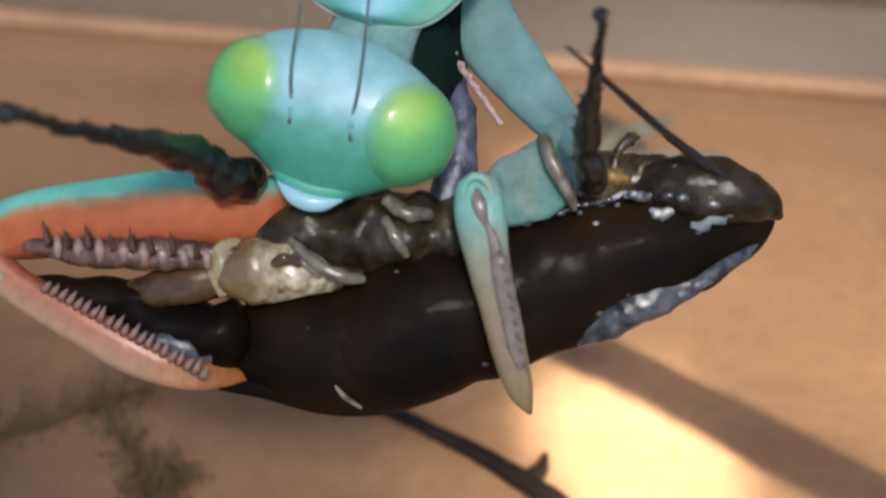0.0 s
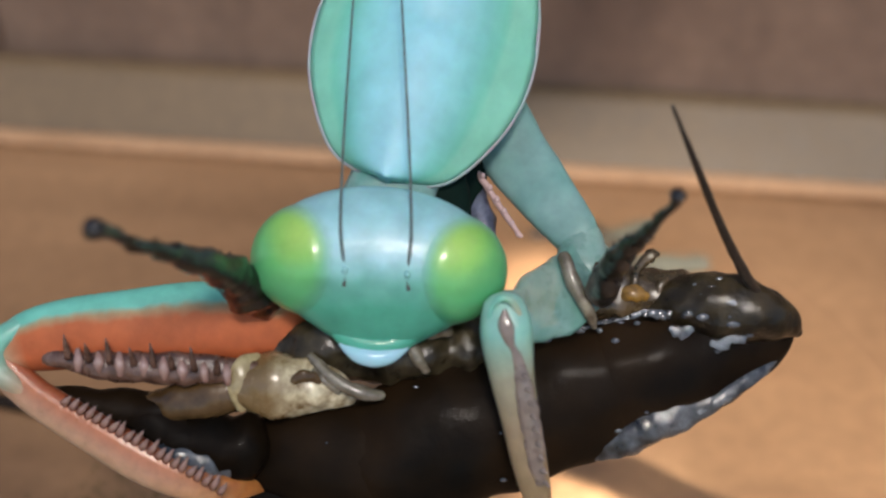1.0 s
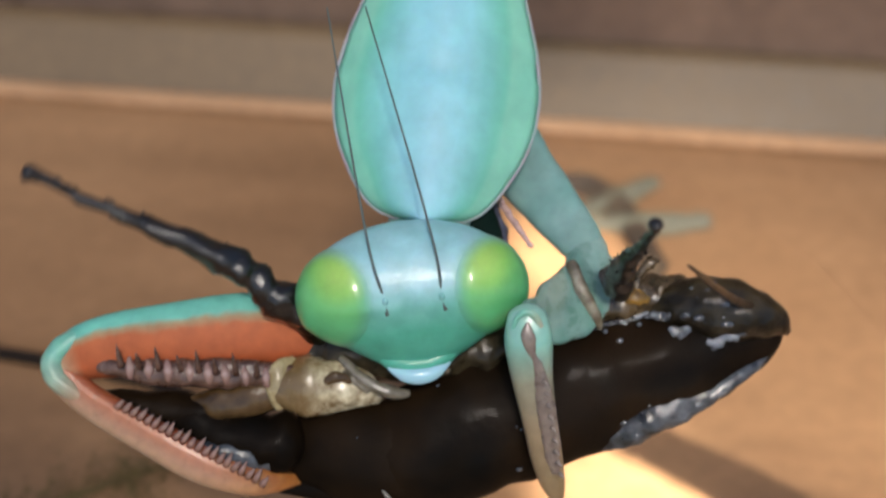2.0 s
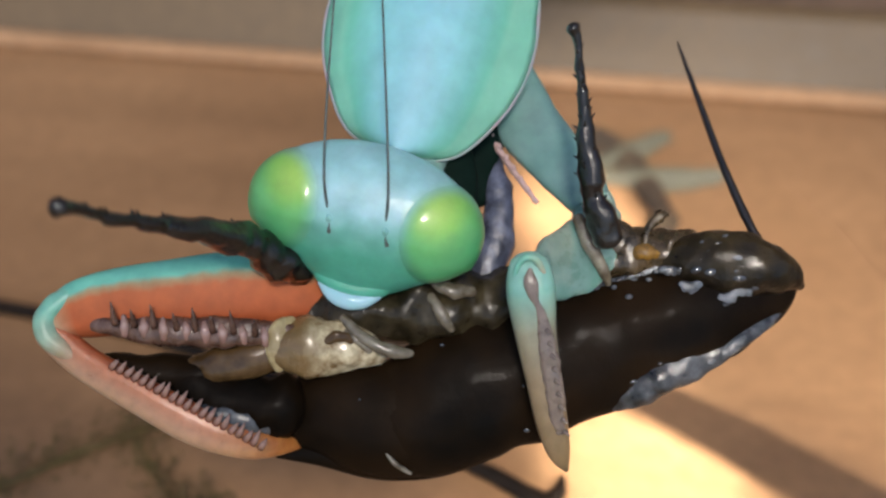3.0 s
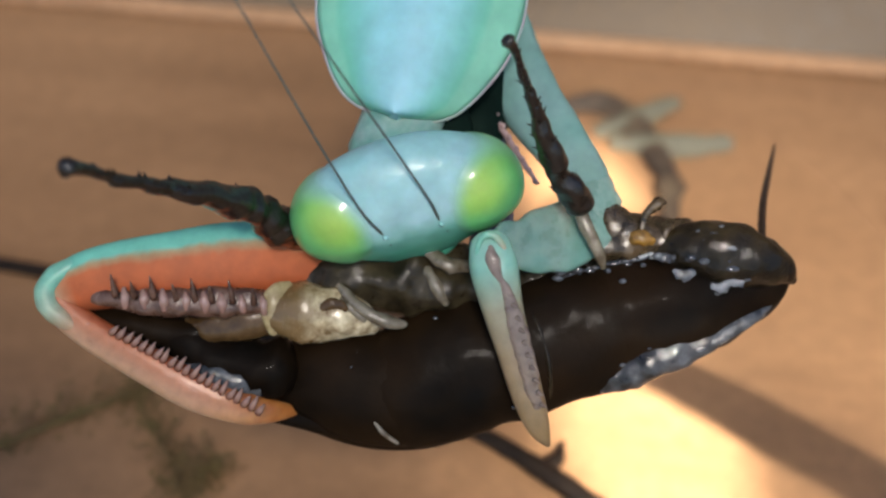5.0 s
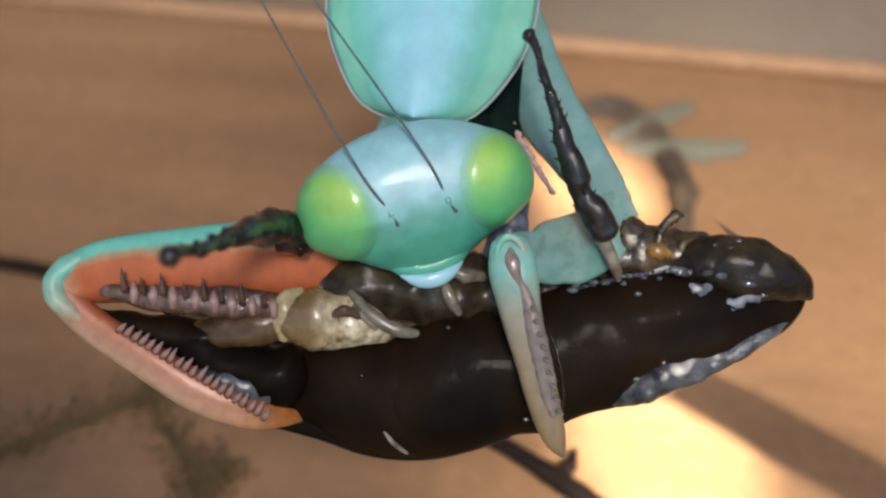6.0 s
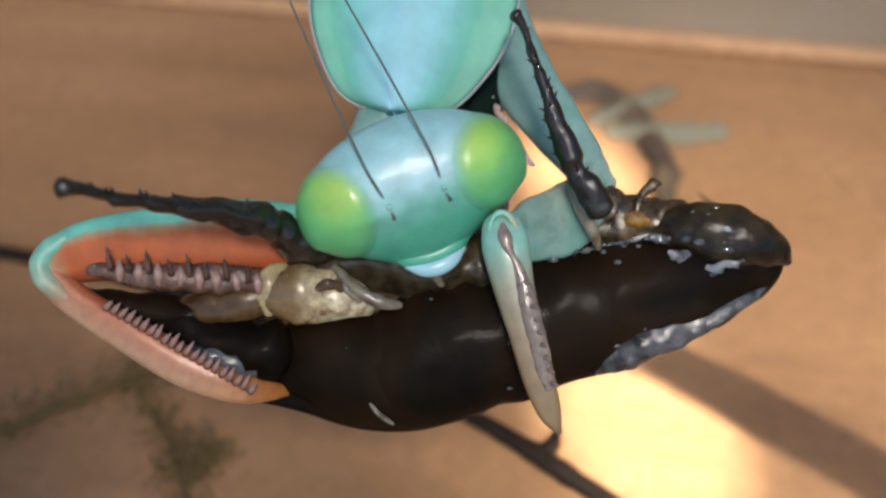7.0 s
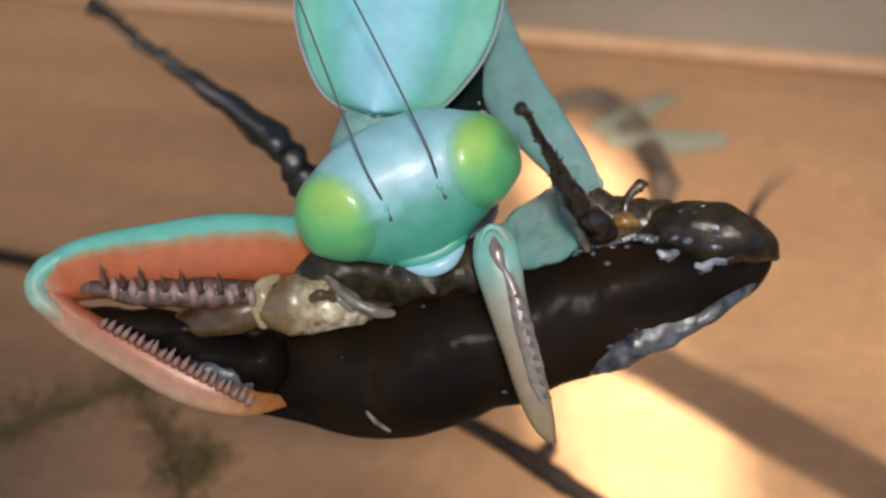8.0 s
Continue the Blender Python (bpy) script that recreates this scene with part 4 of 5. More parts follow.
    limb("gut", [(at(146, 520, 0.4), 14), (at(200, 538, 0.3), 30), (at(280, 552, 0.2), 36), (at(380, 560, 0.3), 36)], "shell", roach, "dark wet tissue", lumps=0.3, lump_size=30)
    limb("gut", [(at(250, 560, 0.5), 22), (at(320, 572, 0.2), 38), (at(400, 600, 0.2), 46), (at(490, 620, 0.3), 60)], "shell", roach, lumps=0.35, lump_size=30)
    limb("gut", [(at(300, 610, -0.2), 14), (at(370, 628, -0.4), 24), (at(440, 640, -0.3), 24), (at(500, 650, 0), 14)], "slate", roach, "slate-blue wet tissue", lumps=0.5, lump_size=22)
    limb("sinew", [(at(606, 462, -0.8), 8), (at(640, 498, -1.0), 11), (at(690, 525, -1.0), 12), (at(725, 530, -0.8), 8)], "sinew", roach, "pale wet sinew", lumps=0.3)
    limb("sinew", [(at(770, 400, -0.6), 12), (at(800, 420, -0.8), 15), (at(840, 425, -0.7), 10)], "sinew", roach, "pale wet sinew", lumps=0.4)
    limb("sinew", [(at(765, 430, -0.5), 9), (at(785, 465, -0.7), 12), (at(800, 490, -0.5), 8)], "sinew", roach, "pale wet sinew", lumps=0.4)
    limb("hip", [(at(1036, 300, -0.9), 11), (at(1052, 345, -1.1), 13), (at(1076, 395, -0.9), 11), (at(1084, 420, -0.6), 6)], "sinew", roach, "pale wet hip joint", lumps=0.2)
    limb("mark", [(at(672, 706, -0.45), 2), (at(690, 728, -0.5), 5), (at(716, 746, -0.4), 3)], "sinew", roach, n=4)
    limb("palp", [(at(1156, 384, 0.2), 14), (at(1152, 352, -0.05), 9), (at(1162, 322, -0.15), 8), (at(1182, 304, -0.15), 11), (at(1194, 302, -0.15), 5)], "olive", roach, "short dark mouth palp", lumps=0.3, lump_size=14)
    limb("palp", [(at(1186, 380, 0.2), 12), (at(1196, 356, 0.0), 10), (at(1208, 344, 0.0), 4)], "olive", roach, "short dark mouth palp", lumps=0.3, lump_size=14)
    limb("mark", [(at(572, 508, -1.2), 5), (at(586, 496, -1.26), 10), (at(604, 494, -1.24), 10), (at(620, 504, -1.1), 5)], "amber", hip, "dark brown crescent", n=5, lumps=0.3, lump_size=12, flat=0.6)
    leg_a = bristled_leg(roach, 505, "limb", -18)
    limb("thigh", [(own(10, -2, 4), 30), (own(-45, 6, 22), 36), (own(-100, 14, 52), 36), (own(-150, 20, 84), 22)], "shell_red", leg_a, "dark folded leg base", lumps=0.25, lump_size=34)
    leg_b = bristled_leg(roach, 335, "limb", 6)
    feeler = limb("antenna", [(own(0, 0), 10), (own(60, 8), 9), (own(180, 12), 8), (own(330, 6), 6), (own(460, 0), 2.5)], "limb", roach, "dark beaded feeler", sides=8, lumps=0.2, lump_size=6, n=8)
    return roach, leg_a, leg_b, feeler


mantis, mantis_head, (antenna_a, antenna_b), mantis_shield, (open_thigh, open_knee, open_shin, hooked_shin, hooked_thigh) = build_mantis()
roach, leg_a, leg_b, feeler = build_roach()


def motions():
    walk(mantis, [
        (0.0, pose(-0.00025, 0.03677, 0.02391, -40.84, -1.09, 1.13)),
        (0.5, pose(-0.00045, 0.03649, 0.02392, -40.90, -1.42, 0.59)),
        (0.6, pose(-0.00039, 0.03676, 0.02358, -39.26, -1.84, 0.76)),
        (0.7, pose(0.00035, 0.03609, 0.02380, -37.83, -2.07, 0.75)),
        (0.8, pose(-0.00010, 0.03746, 0.02369, -36.67, -1.28, -0.53)),
        (1.0, pose(0.00006, 0.03641, 0.02431, -36.38, -0.78, -1.23)),
        (1.2, pose(0.00003, 0.03665, 0.02411, -37.26, -1.72, -0.72)),
        (1.3, pose(0.00006, 0.03677, 0.02402, -38.08, -1.75, -0.72)),
        (1.4, pose(-0.00001, 0.03744, 0.02279, -39.12, -1.54, -1.26)),
        (1.5, pose(-0.00019, 0.03774, 0.02224, -38.13, -0.42, -2.14)),
        (1.6, pose(0.00026, 0.03719, 0.02302, -37.45, -0.70, -1.48)),
        (1.8, pose(0.00027, 0.03715, 0.02286, -38.90, -0.93, -1.34)),
        (2.0, pose(0.00024, 0.03721, 0.02265, -40.18, -1.35, -0.51)),
        (2.2, pose(-0.00002, 0.03693, 0.02350, -41.07, -1.63, -0.06)),
        (3.3, pose(0.00006, 0.03682, 0.02304, -42.76, -1.74, 0.36)),
        (3.5, pose(0.00033, 0.03677, 0.02331, -42.69, -1.46, 0.14)),
        (3.7, pose(-0.00059, 0.03728, 0.02146, -43.27, -6.25, 5.39)),
        (3.8, pose(-0.00021, 0.03709, 0.02289, -43.22, -3.51, 3.25)),
        (4.0, pose(-0.00015, 0.03677, 0.02383, -44.21, -2.69, 3.22)),
        (4.2, pose(0.00006, 0.03727, 0.02236, -44.12, -2.03, 2.43)),
        (5.3, pose(0.00002, 0.03693, 0.02291, -44.69, 0.84, -1.18)),
        (5.5, pose(-0.00001, 0.03668, 0.02343, -45.13, -0.00, 0.03)),
        (6.0, pose(-0.00005, 0.03679, 0.02304, -44.72, 1.45, -1.08)),
        (6.3, pose(0.00019, 0.03672, 0.02305, -44.38, 1.24, -1.15)),
        (6.5, pose(0.00004, 0.03699, 0.02298, -44.76, 0.82, -1.47)),
        (7.0, pose(-0.00000, 0.03698, 0.02303, -44.89, 0.61, -0.87)),
        (7.5, pose(-0.00009, 0.03692, 0.02317, -44.32, -0.29, -0.19)),
        (8.0, pose(-0.00007, 0.03705, 0.02296, -44.65, -0.74, 0.90)),
    ])
    walk(roach, [
        (0.0, pose(-0.00025, 0.03677, 0.02391, -40.84, -1.09, 1.13)),
        (0.5, pose(-0.00045, 0.03649, 0.02392, -40.90, -1.42, 0.59)),
        (0.6, pose(-0.00039, 0.03676, 0.02358, -39.26, -1.84, 0.76)),
        (0.7, pose(0.00035, 0.03609, 0.02380, -37.83, -2.07, 0.75)),
        (0.8, pose(-0.00010, 0.03746, 0.02369, -36.67, -1.28, -0.53)),
        (1.0, pose(0.00006, 0.03641, 0.02431, -36.38, -0.78, -1.23)),
        (1.2, pose(0.00003, 0.03665, 0.02411, -37.26, -1.72, -0.72)),
        (1.3, pose(0.00006, 0.03677, 0.02402, -38.08, -1.75, -0.72)),
        (1.4, pose(-0.00001, 0.03744, 0.02279, -39.12, -1.54, -1.26)),
        (1.5, pose(-0.00019, 0.03774, 0.02224, -38.13, -0.42, -2.14)),
        (1.6, pose(0.00026, 0.03719, 0.02302, -37.45, -0.70, -1.48)),
        (1.8, pose(0.00027, 0.03715, 0.02286, -38.90, -0.93, -1.34)),
        (2.0, pose(0.00024, 0.03721, 0.02265, -40.18, -1.35, -0.51)),
        (2.2, pose(-0.00002, 0.03693, 0.02350, -41.07, -1.63, -0.06)),
        (3.3, pose(0.00006, 0.03682, 0.02304, -42.76, -1.74, 0.36)),
        (3.5, pose(0.00033, 0.03677, 0.02331, -42.69, -1.46, 0.14)),
        (3.7, pose(-0.00059, 0.03728, 0.02146, -43.27, -6.25, 5.39)),
        (3.8, pose(-0.00021, 0.03709, 0.02289, -43.22, -3.51, 3.25)),
        (4.0, pose(-0.00015, 0.03677, 0.02383, -44.21, -2.69, 3.22)),
        (4.2, pose(0.00006, 0.03727, 0.02236, -44.12, -2.03, 2.43)),
        (5.3, pose(0.00002, 0.03693, 0.02291, -44.69, 0.84, -1.18)),
        (5.5, pose(-0.00001, 0.03668, 0.02343, -45.13, -0.00, 0.03)),
        (6.0, pose(-0.00005, 0.03679, 0.02304, -44.72, 1.45, -1.08)),
        (6.3, pose(0.00019, 0.03672, 0.02305, -44.38, 1.24, -1.15)),
        (6.5, pose(0.00004, 0.03699, 0.02298, -44.76, 0.82, -1.47)),
        (7.0, pose(-0.00000, 0.03698, 0.02303, -44.89, 0.61, -0.87)),
        (7.5, pose(-0.00009, 0.03692, 0.02317, -44.32, -0.29, -0.19)),
        (8.0, pose(-0.00007, 0.03705, 0.02296, -44.65, -0.74, 0.90)),
    ])
    walk(mantis_head, [
        (0.0, pose(-0.00227, -0.00180, 0.00430, 5.12, 18.00, -4.10)),
        (0.5, pose(-0.00182, -0.00180, 0.00456, 7.62, 10.87, -2.04)),
        (0.6, pose(-0.00147, -0.00180, 0.00421, -4.00, 5.37, 0.00)),
        (0.7, pose(-0.00178, -0.00180, 0.00476, -14.03, -0.38, 4.00)),
        (0.8, pose(-0.00136, -0.00180, 0.00342, -4.33, -2.38, 8.01)),
        (1.0, pose(-0.00131, -0.00180, 0.00300, 2.00, 4.97, -0.00)),
        (1.2, pose(-0.00144, -0.00180, 0.00274, 2.00, 4.16, -0.00)),
        (1.3, pose(-0.00134, -0.00180, 0.00283, 0.00, 4.22, -0.00)),
        (1.4, pose(-0.00066, -0.00180, 0.00272, 1.37, -9.00, 4.05)),
        (1.5, pose(-0.00117, -0.00180, 0.00273, 3.69, -4.46, 4.01)),
        (1.6, pose(-0.00131, -0.00180, 0.00244, 4.03, 0.88, 2.00)),
        (1.8, pose(-0.00126, -0.00180, 0.00237, 4.00, -1.80, 0.00)),
        (2.0, pose(-0.00096, -0.00180, 0.00231, 1.89, -3.22, 2.00)),
        (2.2, pose(-0.00133, -0.00180, 0.00181, 4.35, -2.81, -7.01)),
        (3.3, pose(-0.00362, -0.00180, 0.00401, 6.52, 20.32, -4.27)),
        (3.5, pose(-0.00408, -0.00180, 0.00375, 3.07, 13.32, -27.81)),
        (3.7, pose(-0.00375, -0.00180, 0.00616, -4.35, 23.69, -28.60)),
        (3.8, pose(-0.00369, -0.00180, 0.00402, 6.46, 15.07, -27.00)),
        (4.0, pose(-0.00261, -0.00180, 0.00256, 11.16, 10.79, -32.65)),
        (4.2, pose(-0.00225, -0.00180, 0.00374, 8.74, 10.61, -34.67)),
        (5.3, pose(-0.00108, -0.00180, 0.00289, 50.37, -22.12, 4.32)),
        (5.5, pose(-0.00119, -0.00180, 0.00294, 54.78, -16.96, 4.18)),
        (5.7, pose(-0.00149, -0.00180, 0.00314, 42.72, -17.77, 4.20)),
        (6.0, pose(-0.00156, -0.00180, 0.00357, 11.19, -15.03, 3.11)),
        (6.1, pose(-0.00223, -0.00180, 0.00350, 6.00, -4.94, -0.00)),
        (6.3, pose(-0.00278, -0.00180, 0.00362, 6.00, -1.73, -0.00)),
        (6.5, pose(-0.00258, -0.00180, 0.00346, 25.00, -7.00, -30.00)),
        (6.7, pose(-0.00106, -0.00180, 0.00305, 8.71, -10.01, -4.06)),
        (6.9, pose(-0.00139, -0.00180, 0.00263, 10.31, -8.91, -2.02)),
        (7.0, pose(-0.00090, -0.00180, 0.00284, 11.28, -19.84, 2.13)),
        (7.1, pose(-0.00028, -0.00180, 0.00266, 9.25, -20.59, 2.14)),
        (7.3, pose(0.00067, -0.00180, 0.00239, 8.53, -26.06, 3.34)),
        (7.5, pose(0.00033, -0.00180, 0.00250, 5.82, -28.52, 4.55)),
        (7.8, pose(-0.00040, -0.00180, 0.00284, 9.30, -19.21, 2.12)),
        (8.0, pose(-0.00058, -0.00180, 0.00315, 9.23, -20.95, 2.14)),
    ])
    walk(mantis_shield, [
        (0.0, pose(-0.00093, -0.00060, 0.00761, -12.00, 13.43, 0.00)),
        (0.5, pose(-0.00097, -0.00060, 0.00769, -12.00, 14.88, -0.00)),
        (0.6, pose(-0.00093, -0.00060, 0.00746, -12.00, 14.37, 0.00)),
        (0.7, pose(-0.00096, -0.00060, 0.00776, -12.00, 12.62, -0.00)),
        (0.8, pose(-0.00101, -0.00060, 0.00659, -12.00, 14.60, 0.00)),
        (1.0, pose(-0.00106, -0.00060, 0.00607, -12.00, 15.97, -0.00)),
        (1.2, pose(-0.00135, -0.00060, 0.00578, -12.00, 15.16, 0.00)),
        (1.3, pose(-0.00121, -0.00060, 0.00557, -12.00, 14.22, 0.00)),
        (1.4, pose(-0.00093, -0.00060, 0.00575, -12.00, 11.98, -0.00)),
        (1.5, pose(-0.00074, -0.00060, 0.00560, -12.00, 9.53, 0.00)),
        (1.6, pose(-0.00113, -0.00060, 0.00528, -12.00, 9.89, -0.00)),
        (1.8, pose(-0.00115, -0.00060, 0.00516, -12.00, 9.20, 0.00)),
        (2.0, pose(-0.00048, -0.00060, 0.00497, -12.00, 7.77, 0.00)),
        (2.2, pose(-0.00050, -0.00060, 0.00478, -12.00, 9.16, -0.00)),
        (3.3, pose(-0.00192, -0.00060, 0.00616, -12.00, 17.37, 0.00)),
        (3.5, pose(-0.00200, -0.00060, 0.00604, -12.00, 14.99, 0.00)),
        (3.7, pose(-0.00127, -0.00060, 0.00764, -12.00, 22.55, -0.00)),
        (3.8, pose(-0.00196, -0.00060, 0.00678, -12.00, 19.81, 0.00)),
        (4.0, pose(-0.00134, -0.00060, 0.00563, -12.00, 15.75, 0.00)),
        (4.2, pose(-0.00141, -0.00060, 0.00659, -12.00, 17.83, 0.00)),
        (5.3, pose(-0.00191, -0.00060, 0.00625, -12.00, 7.82, 0.00)),
        (5.5, pose(-0.00179, -0.00060, 0.00623, -12.00, 7.00, 0.00)),
        (6.0, pose(-0.00176, -0.00060, 0.00644, -12.00, 5.95, 0.00)),
        (6.3, pose(-0.00250, -0.00060, 0.00652, -12.00, 10.27, -0.00)),
        (6.5, pose(-0.00210, -0.00060, 0.00598, -12.00, 9.85, 0.00)),
        (7.0, pose(-0.00181, -0.00060, 0.00572, -12.00, 9.14, 0.00)),
        (7.5, pose(-0.00156, -0.00060, 0.00555, -12.00, 10.40, 0.00)),
        (8.0, pose(-0.00192, -0.00060, 0.00605, -12.00, 11.03, -0.00)),
    ])
    walk(antenna_a, [
        (0.0, pose(-0.00112, -0.00173, -0.00022, -4.00, -9.00, 0.00)),
        (0.5, pose(-0.00112, -0.00173, -0.00022, -4.00, -9.00, 0.00)),
        (0.8, pose(-0.00112, -0.00173, -0.00022, -4.00, -14.00, 0.00)),
        (1.0, pose(-0.00112, -0.00173, -0.00022, -4.00, -4.00, 0.00)),
        (1.2, pose(-0.00112, -0.00173, -0.00022, -4.00, -8.00, 0.00)),
        (1.4, pose(-0.00112, -0.00173, -0.00022, -4.00, -17.00, 0.00)),
        (1.5, pose(-0.00112, -0.00173, -0.00022, -4.00, -22.00, 0.00)),
        (1.8, pose(-0.00112, -0.00173, -0.00022, -4.00, -14.00, 0.00)),
        (2.0, pose(-0.00112, -0.00173, -0.00022, -4.00, -8.00, 0.00)),
        (2.2, pose(-0.00112, -0.00173, -0.00022, -4.00, -10.00, 0.00)),
        (3.3, pose(-0.00112, -0.00173, -0.00022, -6.00, -14.00, 0.00)),
        (3.5, pose(-0.00112, -0.00173, -0.00022, -6.00, -14.00, 0.00)),
        (4.0, pose(-0.00112, -0.00173, -0.00022, -6.00, -14.00, 0.00)),
        (4.2, pose(-0.00112, -0.00173, -0.00022, -6.00, -12.00, 0.00)),
        (5.3, pose(-0.00112, -0.00173, -0.00022, 0.00, -17.00, 0.00)),
        (5.5, pose(-0.00112, -0.00173, -0.00022, 0.00, -17.00, 0.00)),
        (6.0, pose(-0.00112, -0.00173, -0.00022, -6.00, -20.00, 0.00)),
        (6.5, pose(-0.00112, -0.00173, -0.00022, -6.00, -0.00, 0.00)),
        (7.0, pose(-0.00112, -0.00173, -0.00022, -6.00, -8.00, 0.00)),
        (7.5, pose(-0.00112, -0.00173, -0.00022, -4.00, -4.00, 0.00)),
        (8.0, pose(-0.00112, -0.00173, -0.00022, -4.00, -2.00, 0.00)),
    ])
    walk(antenna_b, [
        (0.0, pose(0.00112, -0.00173, -0.00022, -4.00, -9.00, 0.00)),
        (0.5, pose(0.00112, -0.00173, -0.00022, -4.00, -9.00, 0.00)),
        (0.8, pose(0.00112, -0.00173, -0.00022, -4.00, -14.00, 0.00)),
        (1.0, pose(0.00112, -0.00173, -0.00022, -4.00, -4.00, 0.00)),
        (1.2, pose(0.00112, -0.00173, -0.00022, -4.00, -8.00, 0.00)),
        (1.4, pose(0.00112, -0.00173, -0.00022, -4.00, -17.00, 0.00)),
        (1.5, pose(0.00112, -0.00173, -0.00022, -4.00, -22.00, 0.00)),
        (1.8, pose(0.00112, -0.00173, -0.00022, -4.00, -14.00, 0.00)),
        (2.0, pose(0.00112, -0.00173, -0.00022, -4.00, -8.00, 0.00)),
        (2.2, pose(0.00112, -0.00173, -0.00022, -4.00, -10.00, 0.00)),
        (3.3, pose(0.00112, -0.00173, -0.00022, -6.00, -14.00, 0.00)),
        (3.5, pose(0.00112, -0.00173, -0.00022, -6.00, -14.00, 0.00)),
        (4.0, pose(0.00112, -0.00173, -0.00022, -6.00, -14.00, 0.00)),
        (4.2, pose(0.00112, -0.00173, -0.00022, -6.00, -12.00, 0.00)),
        (5.3, pose(0.00112, -0.00173, -0.00022, 0.00, -17.00, 0.00)),
        (5.5, pose(0.00112, -0.00173, -0.00022, 0.00, -17.00, 0.00)),
        (6.0, pose(0.00112, -0.00173, -0.00022, -6.00, -20.00, 0.00)),
        (6.5, pose(0.00112, -0.00173, -0.00022, -6.00, -0.00, 0.00)),
        (7.0, pose(0.00112, -0.00173, -0.00022, -6.00, -8.00, 0.00)),
        (7.5, pose(0.00112, -0.00173, -0.00022, -4.00, -4.00, 0.00)),
        (8.0, pose(0.00112, -0.00173, -0.00022, -4.00, -2.00, 0.00)),
    ])
    walk(open_thigh, [
        (0.0, pose(-0.00003, 0.00000, -0.00045, 0.00, 6.20, 0.00)),
        (0.5, pose(-0.00004, 0.00000, -0.00053, 0.00, 7.20, 0.00)),
        (0.7, pose(-0.00006, 0.00000, -0.00066, 0.00, 9.00, 0.00)),
        (1.0, pose(-0.00003, 0.00000, -0.00048, 0.00, 6.50, 0.00)),
        (1.2, pose(-0.00003, 0.00000, -0.00048, 0.00, 6.50, 0.00)),
        (1.5, pose(-0.00002, 0.00000, -0.00040, 0.00, 5.50, 0.00)),
        (1.8, pose(-0.00002, 0.00000, -0.00037, 0.00, 5.00, 0.00)),
        (2.0, pose(-0.00002, 0.00000, -0.00043, 0.00, 5.80, 0.00)),
        (2.2, pose(-0.00004, 0.00000, -0.00054, 0.00, 7.30, 0.00)),
        (3.3, pose(-0.00002, 0.00000, -0.00043, 0.00, 5.80, 0.00)),
        (3.5, pose(-0.00001, 0.00000, -0.00019, 0.00, 2.60, 0.00)),
        (4.0, pose(-0.00000, 0.00000, -0.00015, 0.00, 2.00, 0.00)),
        (4.2, pose(-0.00001, 0.00000, -0.00021, 0.00, 2.80, 0.00)),
        (5.3, pose(-0.00000, 0.00000, -0.00015, 0.00, 2.00, 0.00)),
        (5.5, pose(-0.00000, 0.00000, -0.00015, 0.00, 2.00, 0.00)),
        (6.0, pose(-0.00001, 0.00000, -0.00032, 0.00, 4.40, 0.00)),
        (6.5, pose(-0.00001, 0.00000, -0.00029, 0.00, 4.00, 0.00)),
        (7.0, pose(-0.00001, 0.00000, -0.00032, 0.00, 4.40, 0.00)),
        (7.5, pose(-0.00002, 0.00000, -0.00036, 0.00, 4.90, 0.00)),
        (8.0, pose(-0.00001, 0.00000, -0.00032, 0.00, 4.40, 0.00)),
    ])
    walk(open_knee, [
        (0.0, pose(-0.00002, 0.00000, -0.00039, 0.00, 5.27, 0.00)),
        (0.5, pose(-0.00003, 0.00000, -0.00045, 0.00, 6.12, 0.00)),
        (0.7, pose(-0.00004, 0.00000, -0.00056, 0.00, 7.65, 0.00)),
        (1.0, pose(-0.00002, 0.00000, -0.00041, 0.00, 5.52, 0.00)),
        (1.2, pose(-0.00002, 0.00000, -0.00041, 0.00, 5.52, 0.00)),
        (1.5, pose(-0.00002, 0.00000, -0.00034, 0.00, 4.67, 0.00)),
        (1.8, pose(-0.00001, 0.00000, -0.00031, 0.00, 4.25, 0.00)),
        (2.0, pose(-0.00002, 0.00000, -0.00036, 0.00, 4.93, 0.00)),
        (2.2, pose(-0.00003, 0.00000, -0.00046, 0.00, 6.21, 0.00)),
        (3.3, pose(-0.00002, 0.00000, -0.00036, 0.00, 4.93, 0.00)),
        (3.5, pose(-0.00000, 0.00000, -0.00016, 0.00, 2.21, 0.00)),
        (4.0, pose(-0.00000, 0.00000, -0.00013, 0.00, 1.70, 0.00)),
        (4.2, pose(-0.00000, 0.00000, -0.00017, 0.00, 2.38, 0.00)),
        (5.3, pose(-0.00000, 0.00000, -0.00013, 0.00, 1.70, 0.00)),
        (5.5, pose(-0.00000, 0.00000, -0.00013, 0.00, 1.70, 0.00)),
        (6.0, pose(-0.00001, 0.00000, -0.00027, 0.00, 3.74, 0.00)),
        (6.5, pose(-0.00001, 0.00000, -0.00025, 0.00, 3.40, 0.00)),
        (7.0, pose(-0.00001, 0.00000, -0.00027, 0.00, 3.74, 0.00)),
        (7.5, pose(-0.00001, 0.00000, -0.00031, 0.00, 4.17, 0.00)),
        (8.0, pose(-0.00001, 0.00000, -0.00027, 0.00, 3.74, 0.00)),
    ])
